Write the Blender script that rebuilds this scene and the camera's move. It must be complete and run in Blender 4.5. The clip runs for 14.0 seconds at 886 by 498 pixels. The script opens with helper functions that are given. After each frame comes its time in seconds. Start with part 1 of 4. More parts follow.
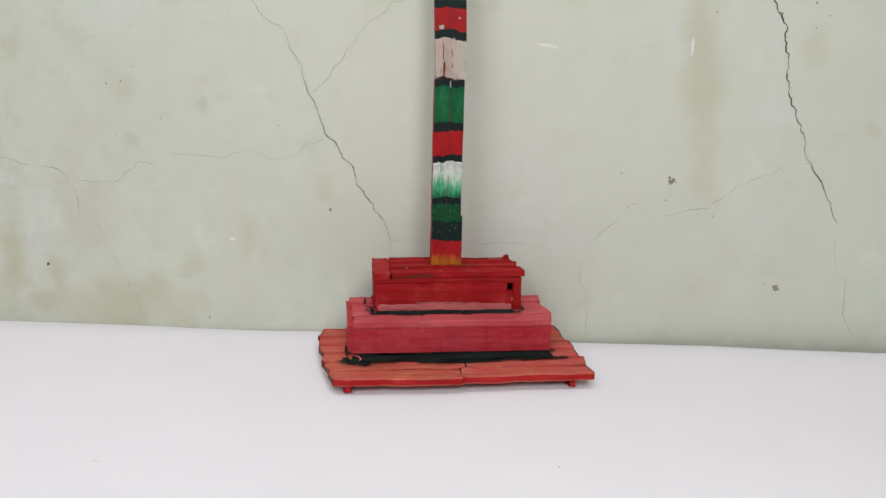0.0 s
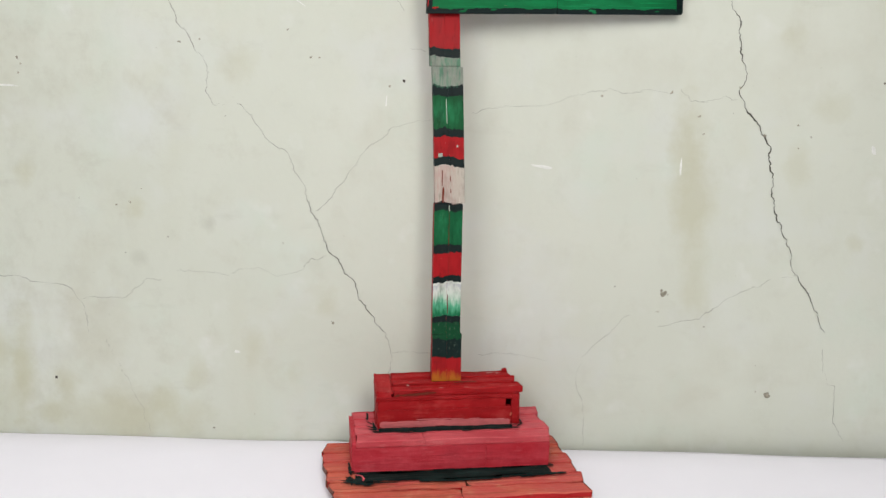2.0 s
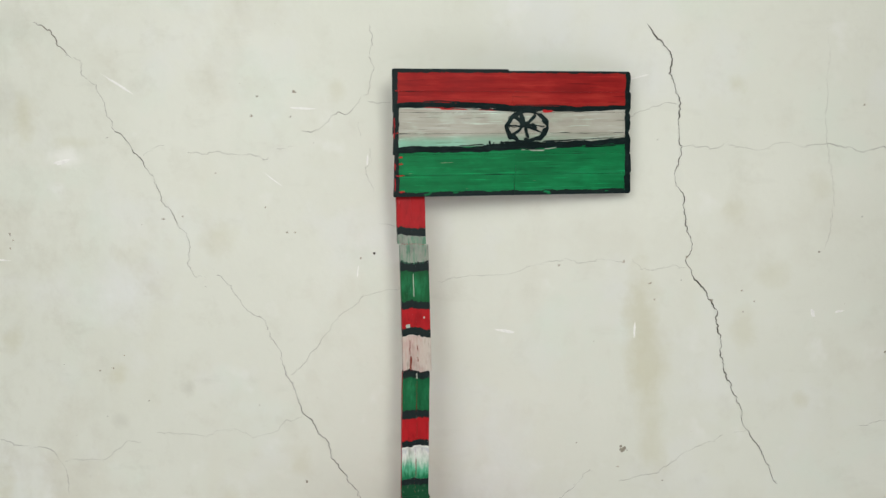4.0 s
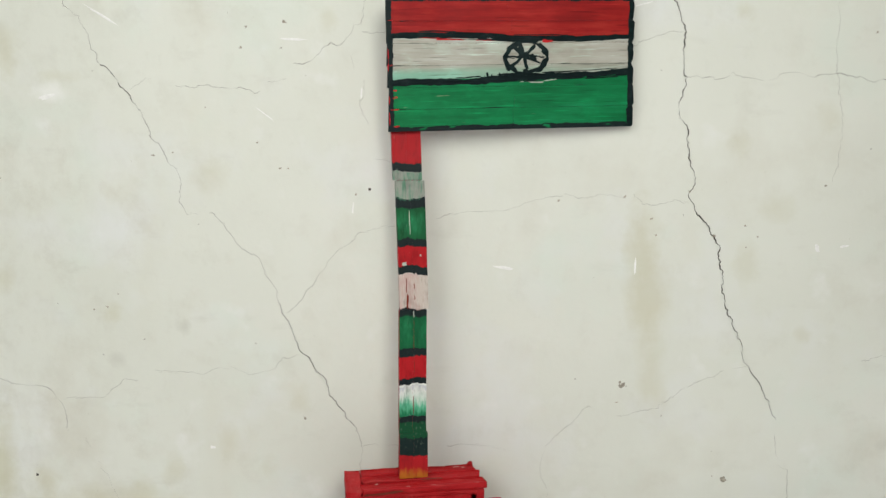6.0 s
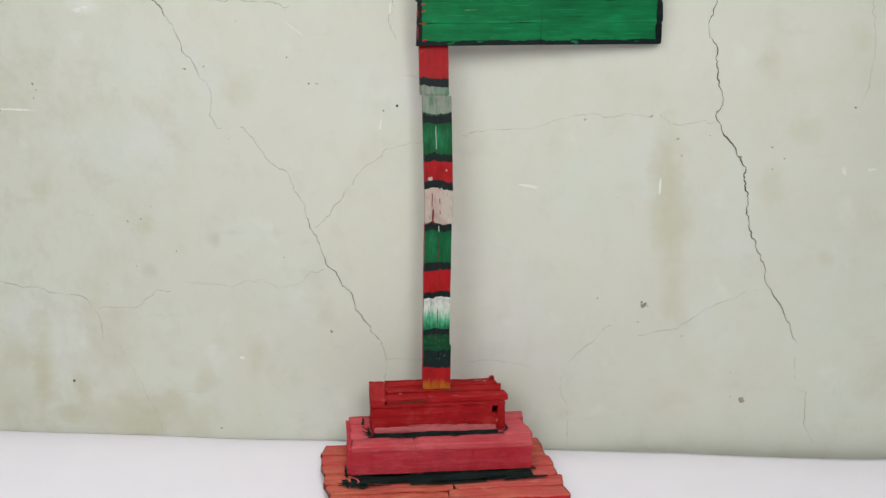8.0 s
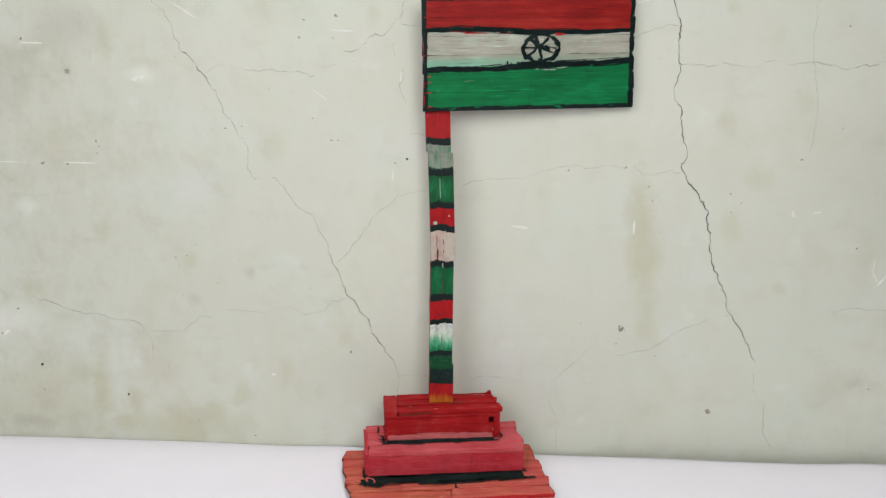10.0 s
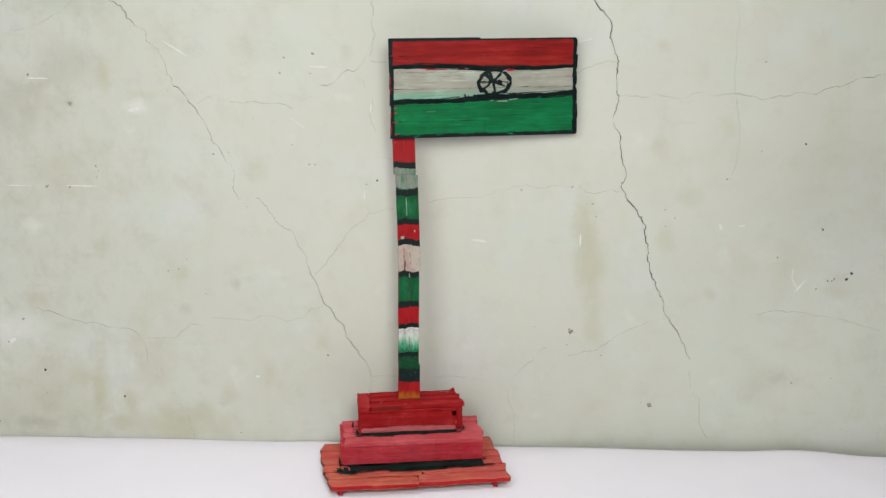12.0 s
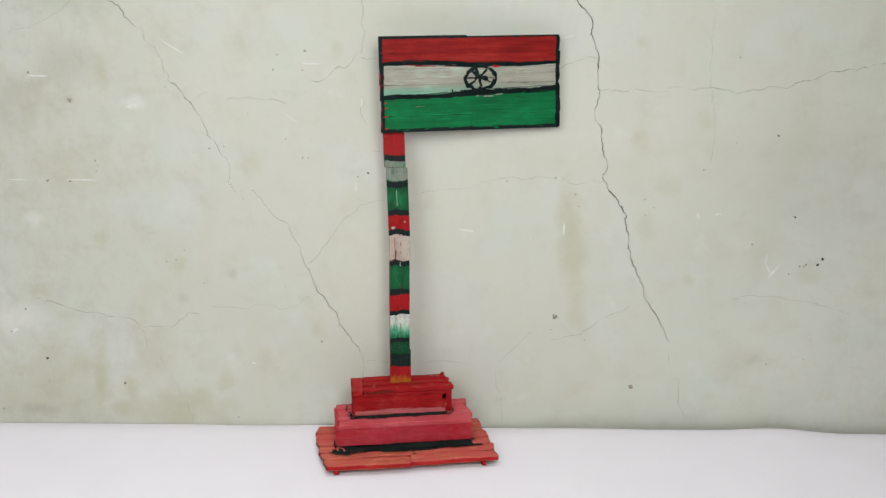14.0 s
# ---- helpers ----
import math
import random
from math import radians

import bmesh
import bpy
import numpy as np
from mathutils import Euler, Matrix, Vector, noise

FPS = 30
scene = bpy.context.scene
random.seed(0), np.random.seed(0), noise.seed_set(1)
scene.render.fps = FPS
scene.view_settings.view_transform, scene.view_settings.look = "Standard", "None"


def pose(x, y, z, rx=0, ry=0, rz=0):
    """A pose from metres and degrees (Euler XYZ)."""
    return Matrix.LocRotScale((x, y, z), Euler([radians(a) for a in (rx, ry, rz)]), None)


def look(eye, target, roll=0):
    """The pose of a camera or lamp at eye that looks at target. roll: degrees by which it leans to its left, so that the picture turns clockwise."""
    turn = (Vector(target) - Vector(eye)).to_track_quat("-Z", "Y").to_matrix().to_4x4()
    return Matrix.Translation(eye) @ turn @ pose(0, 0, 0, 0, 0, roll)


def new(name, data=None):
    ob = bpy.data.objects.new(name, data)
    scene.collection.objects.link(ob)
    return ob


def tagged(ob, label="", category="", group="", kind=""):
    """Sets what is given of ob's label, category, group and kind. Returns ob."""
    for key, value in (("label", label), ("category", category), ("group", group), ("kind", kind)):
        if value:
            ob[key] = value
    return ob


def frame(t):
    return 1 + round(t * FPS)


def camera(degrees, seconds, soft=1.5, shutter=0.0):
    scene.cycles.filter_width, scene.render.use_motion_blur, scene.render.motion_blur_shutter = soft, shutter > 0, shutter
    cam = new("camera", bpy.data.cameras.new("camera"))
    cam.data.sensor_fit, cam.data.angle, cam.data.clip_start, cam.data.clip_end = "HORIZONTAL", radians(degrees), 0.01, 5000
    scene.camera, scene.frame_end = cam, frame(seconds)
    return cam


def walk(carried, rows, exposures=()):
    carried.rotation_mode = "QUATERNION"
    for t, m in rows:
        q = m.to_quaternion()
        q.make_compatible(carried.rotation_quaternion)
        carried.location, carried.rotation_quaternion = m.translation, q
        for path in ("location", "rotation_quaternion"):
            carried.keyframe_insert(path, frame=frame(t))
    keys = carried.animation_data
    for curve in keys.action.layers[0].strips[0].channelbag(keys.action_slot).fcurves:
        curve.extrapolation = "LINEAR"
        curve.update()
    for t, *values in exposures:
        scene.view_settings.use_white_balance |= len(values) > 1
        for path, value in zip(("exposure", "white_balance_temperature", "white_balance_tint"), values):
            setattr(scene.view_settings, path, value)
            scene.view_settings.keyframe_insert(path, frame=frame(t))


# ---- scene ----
cam = camera(53.2, 14.0, soft=1.4)
PATH = [
    (0, (-0.0077, -0.4265, 0.1467), (-0.0131, 0.0572, 0.0204), 2.10),
    (0.5, (-0.0131, -0.4244, 0.1479), (-0.0186, 0.0584, 0.0180), 2.56),
    (1, (-0.0108, -0.4254, 0.1544), (-0.0186, 0.0580, 0.0269), 2.04),
    (1.5, (-0.0104, -0.4272, 0.1642), (-0.0168, 0.0591, 0.0483), 1.85),
    (2, (-0.0113, -0.4322, 0.1813), (-0.0143, 0.0578, 0.0815), 1.72),
    (2.5, (-0.0122, -0.4375, 0.2018), (-0.0101, 0.0543, 0.1113), 1.21),
    (3, (-0.0070, -0.4465, 0.2183), (-0.0022, 0.0475, 0.1411), 1.24),
    (3.2, (-0.0066, -0.4527, 0.2192), (-0.0002, 0.0431, 0.1547), 1.36),
    (4.2, (-0.0044, -0.4528, 0.2242), (0.0012, 0.0428, 0.1750), 1.26),
    (5.3, (-0.0021, -0.4514, 0.2276), (0.0021, 0.0440, 0.1603), 1.17),
    (5.5, (-0.0029, -0.4491, 0.2264), (0.0017, 0.0455, 0.1536), 1.04),
    (6, (-0.0017, -0.4430, 0.2265), (0.0028, 0.0487, 0.1361), 1.00),
    (6.5, (-0.0042, -0.4370, 0.2038), (-0.0010, 0.0535, 0.1068), 1.33),
    (7, (-0.0077, -0.4331, 0.1845), (-0.0055, 0.0560, 0.0810), 1.64),
    (7.2, (-0.0092, -0.4302, 0.1781), (-0.0088, 0.0575, 0.0685), 1.68),
    (7.3, (-0.0100, -0.4284, 0.1739), (-0.0103, 0.0586, 0.0603), 1.71),
    (7.4, (-0.0107, -0.4270, 0.1708), (-0.0114, 0.0593, 0.0543), 1.73),
    (7.5, (-0.0110, -0.4266, 0.1700), (-0.0129, 0.0595, 0.0527), 1.74),
    (7.7, (-0.0113, -0.4322, 0.1764), (-0.016, 0.0537, 0.0585), 1.60),
    (7.8, (-0.0098, -0.4362, 0.185), (-0.0161, 0.0493, 0.0658), 1.50),
    (7.9, (-0.005, -0.445, 0.1963), (-0.0135, 0.0412, 0.0797), 1.50),
    (8, (-0.0002, -0.4520, 0.2114), (-0.0105, 0.0337, 0.0928), 1.55),
    (8.2, (0.0002, -0.4580, 0.2240), (-0.0125, 0.0283, 0.1082), 1.78),
    (8.9, (0.0036, -0.4822, 0.2390), (-0.0116, 0.0040, 0.1270), 1.55),
    (10.3, (0.0099, -0.5327, 0.2498), (-0.0097, -0.0468, 0.1334), 1.09),
    (10.5, (0.0134, -0.5426, 0.2539), (-0.0070, -0.0564, 0.1390), 1.01),
    (11, (0.0117, -0.5583, 0.2491), (-0.0044, -0.0707, 0.1395), 1.37),
    (11.5, (0.0138, -0.5637, 0.2433), (0.0063, -0.0754, 0.1358), 1.42),
    (12, (0.0170, -0.5793, 0.2559), (0.0105, -0.0908, 0.1495), 1.06),
    (12.5, (0.0154, -0.5936, 0.2520), (0.0059, -0.1071, 0.1372), 1.04),
    (13, (0.0154, -0.6008, 0.2591), (0.0123, -0.1150, 0.1408), 1.58),
    (13.5, (0.0136, -0.6015, 0.2593), (0.0147, -0.1150, 0.1439), 1.16),
    (14, (0.0153, -0.6021, 0.2609), (0.0167, -0.1148, 0.1488), 0.85),
]
# the clip's own exposure drifts a little: seconds, stops
EXPOSURES = [
    (0.0, -0.17), (0.5, -0.23), (1.0, -0.19), (1.5, -0.17), (2.0, 0.05), (2.5, 0.09), (3.0, 0.05), (5.5, 0.08), (6.5, 0.12), (7.0, 0.07), (7.5, 0.02),
    (8.0, -0.10), (10.5, -0.06), (12.0, -0.05), (12.5, -0.27), (13.0, -0.11), (14.0, -0.10),
]
walk(cam, [(t, look(eye, target, roll)) for t, eye, target, roll in PATH], EXPOSURES)

# ---- light: unseen area lamps, two in front of the table, one overhead, one behind ----
world = bpy.data.worlds.new("world")
scene.world = world
world.use_nodes = True
world.node_tree.nodes["Background"].inputs[0].default_value = (0.9, 0.95, 1.0, 1)
world.node_tree.nodes["Background"].inputs[1].default_value = 0.05


def area_lamp(name, eye, target, long, wide, watts, colour):
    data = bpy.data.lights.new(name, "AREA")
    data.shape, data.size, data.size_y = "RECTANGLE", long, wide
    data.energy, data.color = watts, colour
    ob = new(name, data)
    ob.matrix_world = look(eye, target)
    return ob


# two added lamps, unseen, placed to fit the shadows and the wall's brightness
area_lamp("unseen_lamp_right", (0.110, -0.56, 0.375), (0, 0, 0.09), 0.12, 0.19, 1.36, (0.99, 0.995, 0.962))
area_lamp("unseen_lamp_left", (-0.25, -0.59, 0.415), (-0.02, 0, 0.10), 0.32, 0.28, 1.55, (0.972, 0.992, 0.985))
# overhead fill with no known source, added to brighten paper and step tops
area_lamp("unseen_lamp_top", (-0.25, -0.13, 1.5), (-0.25, -0.14, 0.0), 1.2, 0.2, 8.0, (0.985, 0.950, 0.985))
# soft fill from behind the camera, added with no known source
area_lamp("unseen_lamp_behind", (0, -2.86, 0.7), (0, 0, 0.15), 1.5, 1.1, 5.0, (1.0, 0.965, 0.965))

# ---- one unit of the plan is 1.4 mm: a craft stick is 7 units wide ----
K = 0.0014
TABLE = -2.2  # height of the table, in units


# ---- materials ----
class Nodes:
    """Short names for the nodes of one material."""

    def __init__(self, name, roughness=0.6, gloss=0.2):
        self.mat = bpy.data.materials.new(name)
        self.mat.use_nodes = True
        self.tree = self.mat.node_tree
        self.bsdf = self.tree.nodes["Principled BSDF"]
        self.bsdf.inputs["Roughness"].default_value = roughness
        self.bsdf.inputs["Specular IOR Level"].default_value = gloss
        self.coord = self.add("ShaderNodeTexCoord").outputs["Object"]

    def add(self, kind):
        return self.tree.nodes.new(kind)

    def put(self, value, socket):
        if hasattr(value, "links"):
            self.tree.links.new(value, socket)
        elif hasattr(value, "__len__") and len(value) == 3 and len(socket.default_value) == 4:
            socket.default_value = (*value, 1)
        else:
            socket.default_value = value

    def scaled(self, x, y, z, shift=(0, 0, 0)):
        node = self.add("ShaderNodeMapping")
        node.inputs["Scale"].default_value = (x, y, z)
        node.inputs["Location"].default_value = shift
        self.put(self.coord, node.inputs["Vector"])
        return node.outputs[0]

    def noise(self, scale, detail=3.0, rough=0.55, vector=None):
        node = self.add("ShaderNodeTexNoise")
        node.inputs["Scale"].default_value = scale
        node.inputs["Detail"].default_value = detail
        node.inputs["Roughness"].default_value = rough
        self.put(vector or self.coord, node.inputs["Vector"])
        return node.outputs["Fac"]

    def math(self, op, a, b=0.0, c=0.0):
        node = self.add("ShaderNodeMath")
        node.operation = op
        for value, socket in zip((a, b, c), node.inputs):
            self.put(value, socket)
        return node.outputs[0]

    def ramp(self, fac, stops, mode="LINEAR"):
        node = self.add("ShaderNodeValToRGB")
        node.color_ramp.interpolation = mode
        marks = node.color_ramp.elements
        while len(marks) < len(stops):
            marks.new(0.5)
        for mark, (at, colour) in zip(marks, stops):
            mark.position = at
            mark.color = (*colour, 1) if hasattr(colour, "__len__") else (colour, colour, colour, 1)
        self.put(fac, node.inputs[0])
        return node.outputs[0]

    def mix(self, fac, a, b, mode="MIX"):
        node = self.add("ShaderNodeMix")
        node.data_type, node.blend_type = "RGBA", mode
        self.put(fac, node.inputs[0])
        self.put(a, node.inputs[6])
        self.put(b, node.inputs[7])
        return node.outputs[2]

    def axis(self, which):
        node = self.add("ShaderNodeSeparateXYZ")
        self.put(self.coord, node.inputs[0])
        return node.outputs[which]

    def random(self):
        return self.add("ShaderNodeObjectInfo").outputs["Random"]

    def done(self, colour, height=None, strength=0.3, distance=0.001, roughness=None):
        self.put(colour, self.bsdf.inputs["Base Color"])
        if roughness is not None:
            self.put(roughness, self.bsdf.inputs["Roughness"])
        if height is not None:
            bump = self.add("ShaderNodeBump")
            bump.inputs["Strength"].default_value = strength
            bump.inputs["Distance"].default_value = distance
            self.put(height, bump.inputs["Height"])
            self.put(bump.outputs[0], self.bsdf.inputs["Normal"])
        return self.mat


RED, ORANGE = (0.34, 0.008, 0.011), (0.53, 0.118, 0.074)
BLACK = (0.006, 0.013, 0.013)


def old_wall_paint():
    """Off-white distemper: broad grime, small blotches, fine trowel relief, some yellow-brown streaks, shade painted in
    at two sides.
    """
    n = Nodes("old_wall_paint", 0.62)
    broad = n.noise(3.2, 4, 0.6)
    blotch = n.noise(14, 5, 0.65)
    fine = n.noise(160, 4, 0.6)
    colour = n.ramp(broad, [(0.30, (0.589, 0.607, 0.521)), (0.70, (0.675, 0.687, 0.607))])
    cool = n.noise(11, 4, 0.6, n.scaled(1, 1, 1, (5.3, 0, 2.2)))
    colour = n.mix(n.ramp(cool, [(0.52, 0.0), (0.68, 0.7)]), colour, (0.645, 0.662, 0.632))
    green = n.noise(16, 4, 0.6, n.scaled(1, 1, 1, (9.7, 0, 4.4)))
    colour = n.mix(n.ramp(green, [(0.54, 0.0), (0.70, 0.55)]), colour, (0.60, 0.66, 0.57))
    side = n.ramp(n.math("ADD", n.axis(0), 0.5), [(0.24, 1.0), (0.36, 0.75), (0.46, 0.42), (0.68, 0.5), (0.78, 0.8)])
    streak = n.noise(9, 4, 0.6, n.scaled(1.0, 1.0, 0.35, (3.1, 0, 1.7)))
    colour = n.mix(n.math("MULTIPLY", side, n.ramp(blotch, [(0.53, 0.0), (0.72, 0.55)])), colour, (0.50, 0.475, 0.375))
    colour = n.mix(n.ramp(streak, [(0.58, 0.0), (0.76, 0.5)]), colour, (0.55, 0.53, 0.40))
    colour = n.mix(n.ramp(n.noise(42, 3), [(0.62, 0.0), (0.78, 0.40)]), colour, (0.74, 0.745, 0.72))
    colour = n.mix(n.math("MULTIPLY", side, n.ramp(n.noise(55, 5, 0.7), [(0.54, 0.0), (0.74, 0.42)])), colour, (0.48, 0.47, 0.38))
    smear = n.noise(75, 4, 0.65, n.scaled(0.35, 1, 1.2, (1.3, 0, 8.8)))
    colour = n.mix(n.math("MULTIPLY", side, n.ramp(smear, [(0.60, 0.0), (0.74, 0.32)])), colour, (0.46, 0.46, 0.39))
    # scuffs and dirt that thicken towards the far left; the far right is darkened alike
    dirty = n.ramp(n.math("ADD", n.axis(0), 0.5), [(0.12, 1.0), (0.26, 0.75), (0.36, 0.12), (0.70, 0.0), (0.86, 0.55)])
    scuff = n.noise(85, 6, 0.7, n.scaled(1, 1, 0.8, (4.1, 0, 6.3)))
    colour = n.mix(n.math("MULTIPLY", dirty, n.ramp(scuff, [(0.48, 0.0), (0.66, 0.30)])), colour, (0.43, 0.42, 0.34))
    flake = n.noise(120, 5, 0.7, n.scaled(1, 1, 1, (7.7, 0, 2.9)))
    colour = n.mix(n.math("MULTIPLY", dirty, n.ramp(flake, [(0.60, 0.0), (0.70, 0.22)])), colour, (0.72, 0.72, 0.68))
    for x, z, wide, high, amount, tint in STAINS_AND_SHADE:
        dx = n.math("DIVIDE", n.math("SUBTRACT", n.axis(0), x * K), wide * K)
        dz = n.math("DIVIDE", n.math("SUBTRACT", n.axis(2), z * K), high * K)
        r = n.math("SQRT", n.math("ADD", n.math("MULTIPLY", dx, dx), n.math("MULTIPLY", dz, dz)))
        r = n.math("ADD", r, n.math("MULTIPLY", n.math("SUBTRACT", n.noise(360 / min(wide, high), 4, 0.65), 0.5), 2.0))
        colour = n.mix(n.ramp(r, [(0.20, amount), (0.95, 0.0)]), colour, tint)
    speck = n.ramp(n.noise(420, 2), [(0.70, 0.0), (0.78, 0.5)])
    colour = n.mix(n.math("MULTIPLY", speck, n.ramp(blotch, [(0.45, 0.0), (0.65, 0.6)])), colour, (0.33, 0.31, 0.24))
    height = n.math("ADD", n.math("MULTIPLY", n.noise(22, 4), 1.0), n.math("MULTIPLY", fine, 0.18))
    return n.done(colour, height, 0.35, 0.0018)


STREAK, GRIME_AND_SHADE, LIGHT = (0.50, 0.485, 0.335), (0.42, 0.42, 0.35), (0.80, 0.80, 0.77)
# place on the wall, half width, half height, strength, colour
STAINS_AND_SHADE = [
    (74, 106, 8, 18, 0.5, STREAK), (78, 86, 10, 24, 0.55, STREAK), (80, 58, 8, 24, 0.35, STREAK), (-163, 18, 6, 30, 0.45, STREAK),
    (-120, 78, 5, 5, 0.4, STREAK), (-93, 73, 4, 4, 0.4, GRIME_AND_SHADE), (-119, 60, 4, 4, 0.3, GRIME_AND_SHADE), (-158, 89, 5, 7, 0.35, STREAK),
    (-190, 8, 40, 20, 0.40, STREAK), (-125, 0, 40, 12, 0.45, STREAK), (-200, 48, 16, 12, 0.45, LIGHT),
    (-78, 29, 6, 9, 0.35, STREAK), (122, 121, 8, 7, 0.3, STREAK), (106, 144, 6, 6, 0.3, STREAK), (113, 100, 6, 12, 0.28, STREAK),
    # the broad last cloud at the right: grime and dimmer light, put into the colour
    (197, 76, 9, 6, 0.3, STREAK), (190, 118, 45, 60, 0.22, GRIME_AND_SHADE),
]
STAINS_AND_SHADE += [
    (-138, 157, 8, 5, 0.45, LIGHT), (-135, 163, 9, 3, 0.25, STREAK), (-82, 129, 9, 7, 0.28, STREAK), (-152, 176, 6, 7, 0.3, STREAK),
    (-39, 184, 4, 6, 0.28, STREAK), (172, 31, 6, 4, 0.3, GRIME_AND_SHADE), (-51, 46, 5, 8, 0.3, STREAK), (-64, 18, 6, 7, 0.28, STREAK),
    (-147, 11, 6, 7, 0.45, STREAK), (-111, 7, 7, 9, 0.45, STREAK), (-153, 0, 7, 5, 0.4, STREAK), (-172, 26, 8, 11, 0.4, STREAK), (-100, 17, 5, 8, 0.35, STREAK),
    (135, 73, 4, 4, 0.3, STREAK), (-190, 99, 6, 5, 0.4, LIGHT),
]
STAINS_AND_SHADE += [
    (-152, 169, 4, 9, 0.40, STREAK), (-164, 17, 4, 14, 0.40, STREAK), (-191, 62, 7, 6, 0.35, STREAK), (-197, -1, 14, 4, 0.5, GRIME_AND_SHADE), (-168, 158, 3, 3, 0.6, GRIME_AND_SHADE),
    # the last five darken the upper left: falling-off light painted in with the grime
    (105, 189, 5, 4, 0.35, STREAK), (138, 153, 6, 7, 0.22, STREAK), (-207, 46, 8, 10, 0.45, LIGHT), (-195, 140, 4, 22, 0.25, LIGHT), (-168, 175, 20, 14, 0.28, GRIME_AND_SHADE), (-196, 158, 14, 22, 0.28, GRIME_AND_SHADE), (-178, 128, 12, 10, 0.22, STREAK), (-165, 205, 26, 10, 0.25, GRIME_AND_SHADE), (-186, 165, 10, 4, 0.3, GRIME_AND_SHADE),
]


def plain(name, colour, roughness=0.7, grain=60.0, spread=0.12, relief=0.15, distance=0.001):
    n = Nodes(name, roughness)
    dark = tuple(c * (1 - spread) for c in colour)
    light = tuple(min(1, c * (1 + spread)) for c in colour)
    tone = n.math("ADD", n.math("MULTIPLY", n.noise(grain, 4), 0.6), n.math("MULTIPLY", n.noise(grain * 0.12, 3), 0.4))
    return n.done(n.ramp(tone, [(0.35, dark), (0.65, light)]), n.noise(grain * 2, 3), relief, distance)


def painted_wood(name, colour, bare, axis, worn=0.5, second=None, gloss=0.12, lined=0.0):
    """Brushed poster paint on a wooden stick: soft clouds of thick and thin paint, strokes along the grain, bare spots."""
    n = Nodes(name, 0.5, gloss)
    along = [(1, 1, 1), (0.09, 1, 1), (1, 0.09, 1), (1, 1, 0.09)][axis]
    grain = n.noise(800, 4, 0.6, n.scaled(*along))
    brush = n.noise(190, 4, 0.65, n.scaled(*(0.22 if c < 1 else c for c in along)))
    cloud = n.noise(95, 5, 0.65)
    deep, pale = tuple(c * 0.74 for c in colour), tuple(min(1, c * 1.18 + 0.012) for c in colour)
    tone = n.ramp(n.math("ADD", n.math("MULTIPLY", brush, 0.45), n.math("MULTIPLY", cloud, 0.55)), [(0.37, deep), (0.5, colour), (0.64, pale)])
    if second:
        tone = n.mix(n.ramp(n.noise(60, 5, 0.65, n.scaled(*(0.5 if c < 1 else c for c in along))), [(0.40, 0.0), (0.60, 0.9)]), tone, second)
    thin = n.math("ADD", n.math("MULTIPLY", grain, 0.4), n.math("MULTIPLY", n.noise(150, 5, 0.65), 0.6))
    tone = n.mix(n.ramp(thin, [(0.54, 0.0), (0.66, worn)]), tone, bare)
    split = n.noise(330, 3, 0.6, n.scaled(*(0.4 * c if c < 1 else c for c in along)))
    tone = n.mix(n.ramp(split, [(0.28 + lined * 0.6, 0.6), (0.34 + lined, 0.0)]), tone, tuple(c * 0.35 for c in colour))
    ridge = n.noise(620, 4, 0.65, n.scaled(*(0.7 * c if c < 1 else c for c in along)))
    tone = n.mix(n.ramp(n.math("ADD", n.math("MULTIPLY", ridge, 0.6), n.math("MULTIPLY", cloud, 0.4)), [(0.54, 0.0), (0.64, 0.55 * worn + 0.15)]), tone, tuple(0.45 * c + 0.55 * b for c, b in zip(pale, bare)))
    tone = n.mix(n.ramp(ridge, [(0.29, 0.55 if lined > 0.05 else 0.3), (0.37, 0.0)]), tone, tuple(c * 0.45 for c in colour))
    tone = n.mix(n.ramp(n.noise(1100, 2), [(0.72, 0.0), (0.78, 0.45)]), tone, tuple(min(1, c * 1.2 + 0.14) for c in colour))
    tone = n.mix(n.math("MULTIPLY", n.random(), 0.18), tone, deep)
    return n.done(tone, n.math("ADD", n.math("ADD", grain, brush), n.math("MULTIPLY", cloud, 1.2)), 0.7, 0.0007, n.ramp(cloud, [(0.3, 0.38), (0.7, 0.62)]))


# heights at which the colour bands of the pole end, in units above the table
BANDS = [
    (36.4, RED), (42.5, (0.005, 0.016, 0.014)), (47.7, (0.004, 0.055, 0.020)), (50.2, BLACK), (54.7, (0.60, 0.62, 0.55)),
    (60.6, (0.60, 0.62, 0.55)), (62.8, BLACK), (70.8, RED), (73.3, BLACK), (84.1, (0.003, 0.085, 0.028)), (86.9, (0.007, 0.014, 0.014)),
    (98.6, (0.47, 0.42, 0.36)), (101.3, BLACK), (107.8, RED), (110.5, BLACK), (121.3, (0.004, 0.070, 0.020)), (124.2, BLACK),
    (133.5, (0.25, 0.27, 0.225)), (135.8, BLACK), (200.0, RED),
]


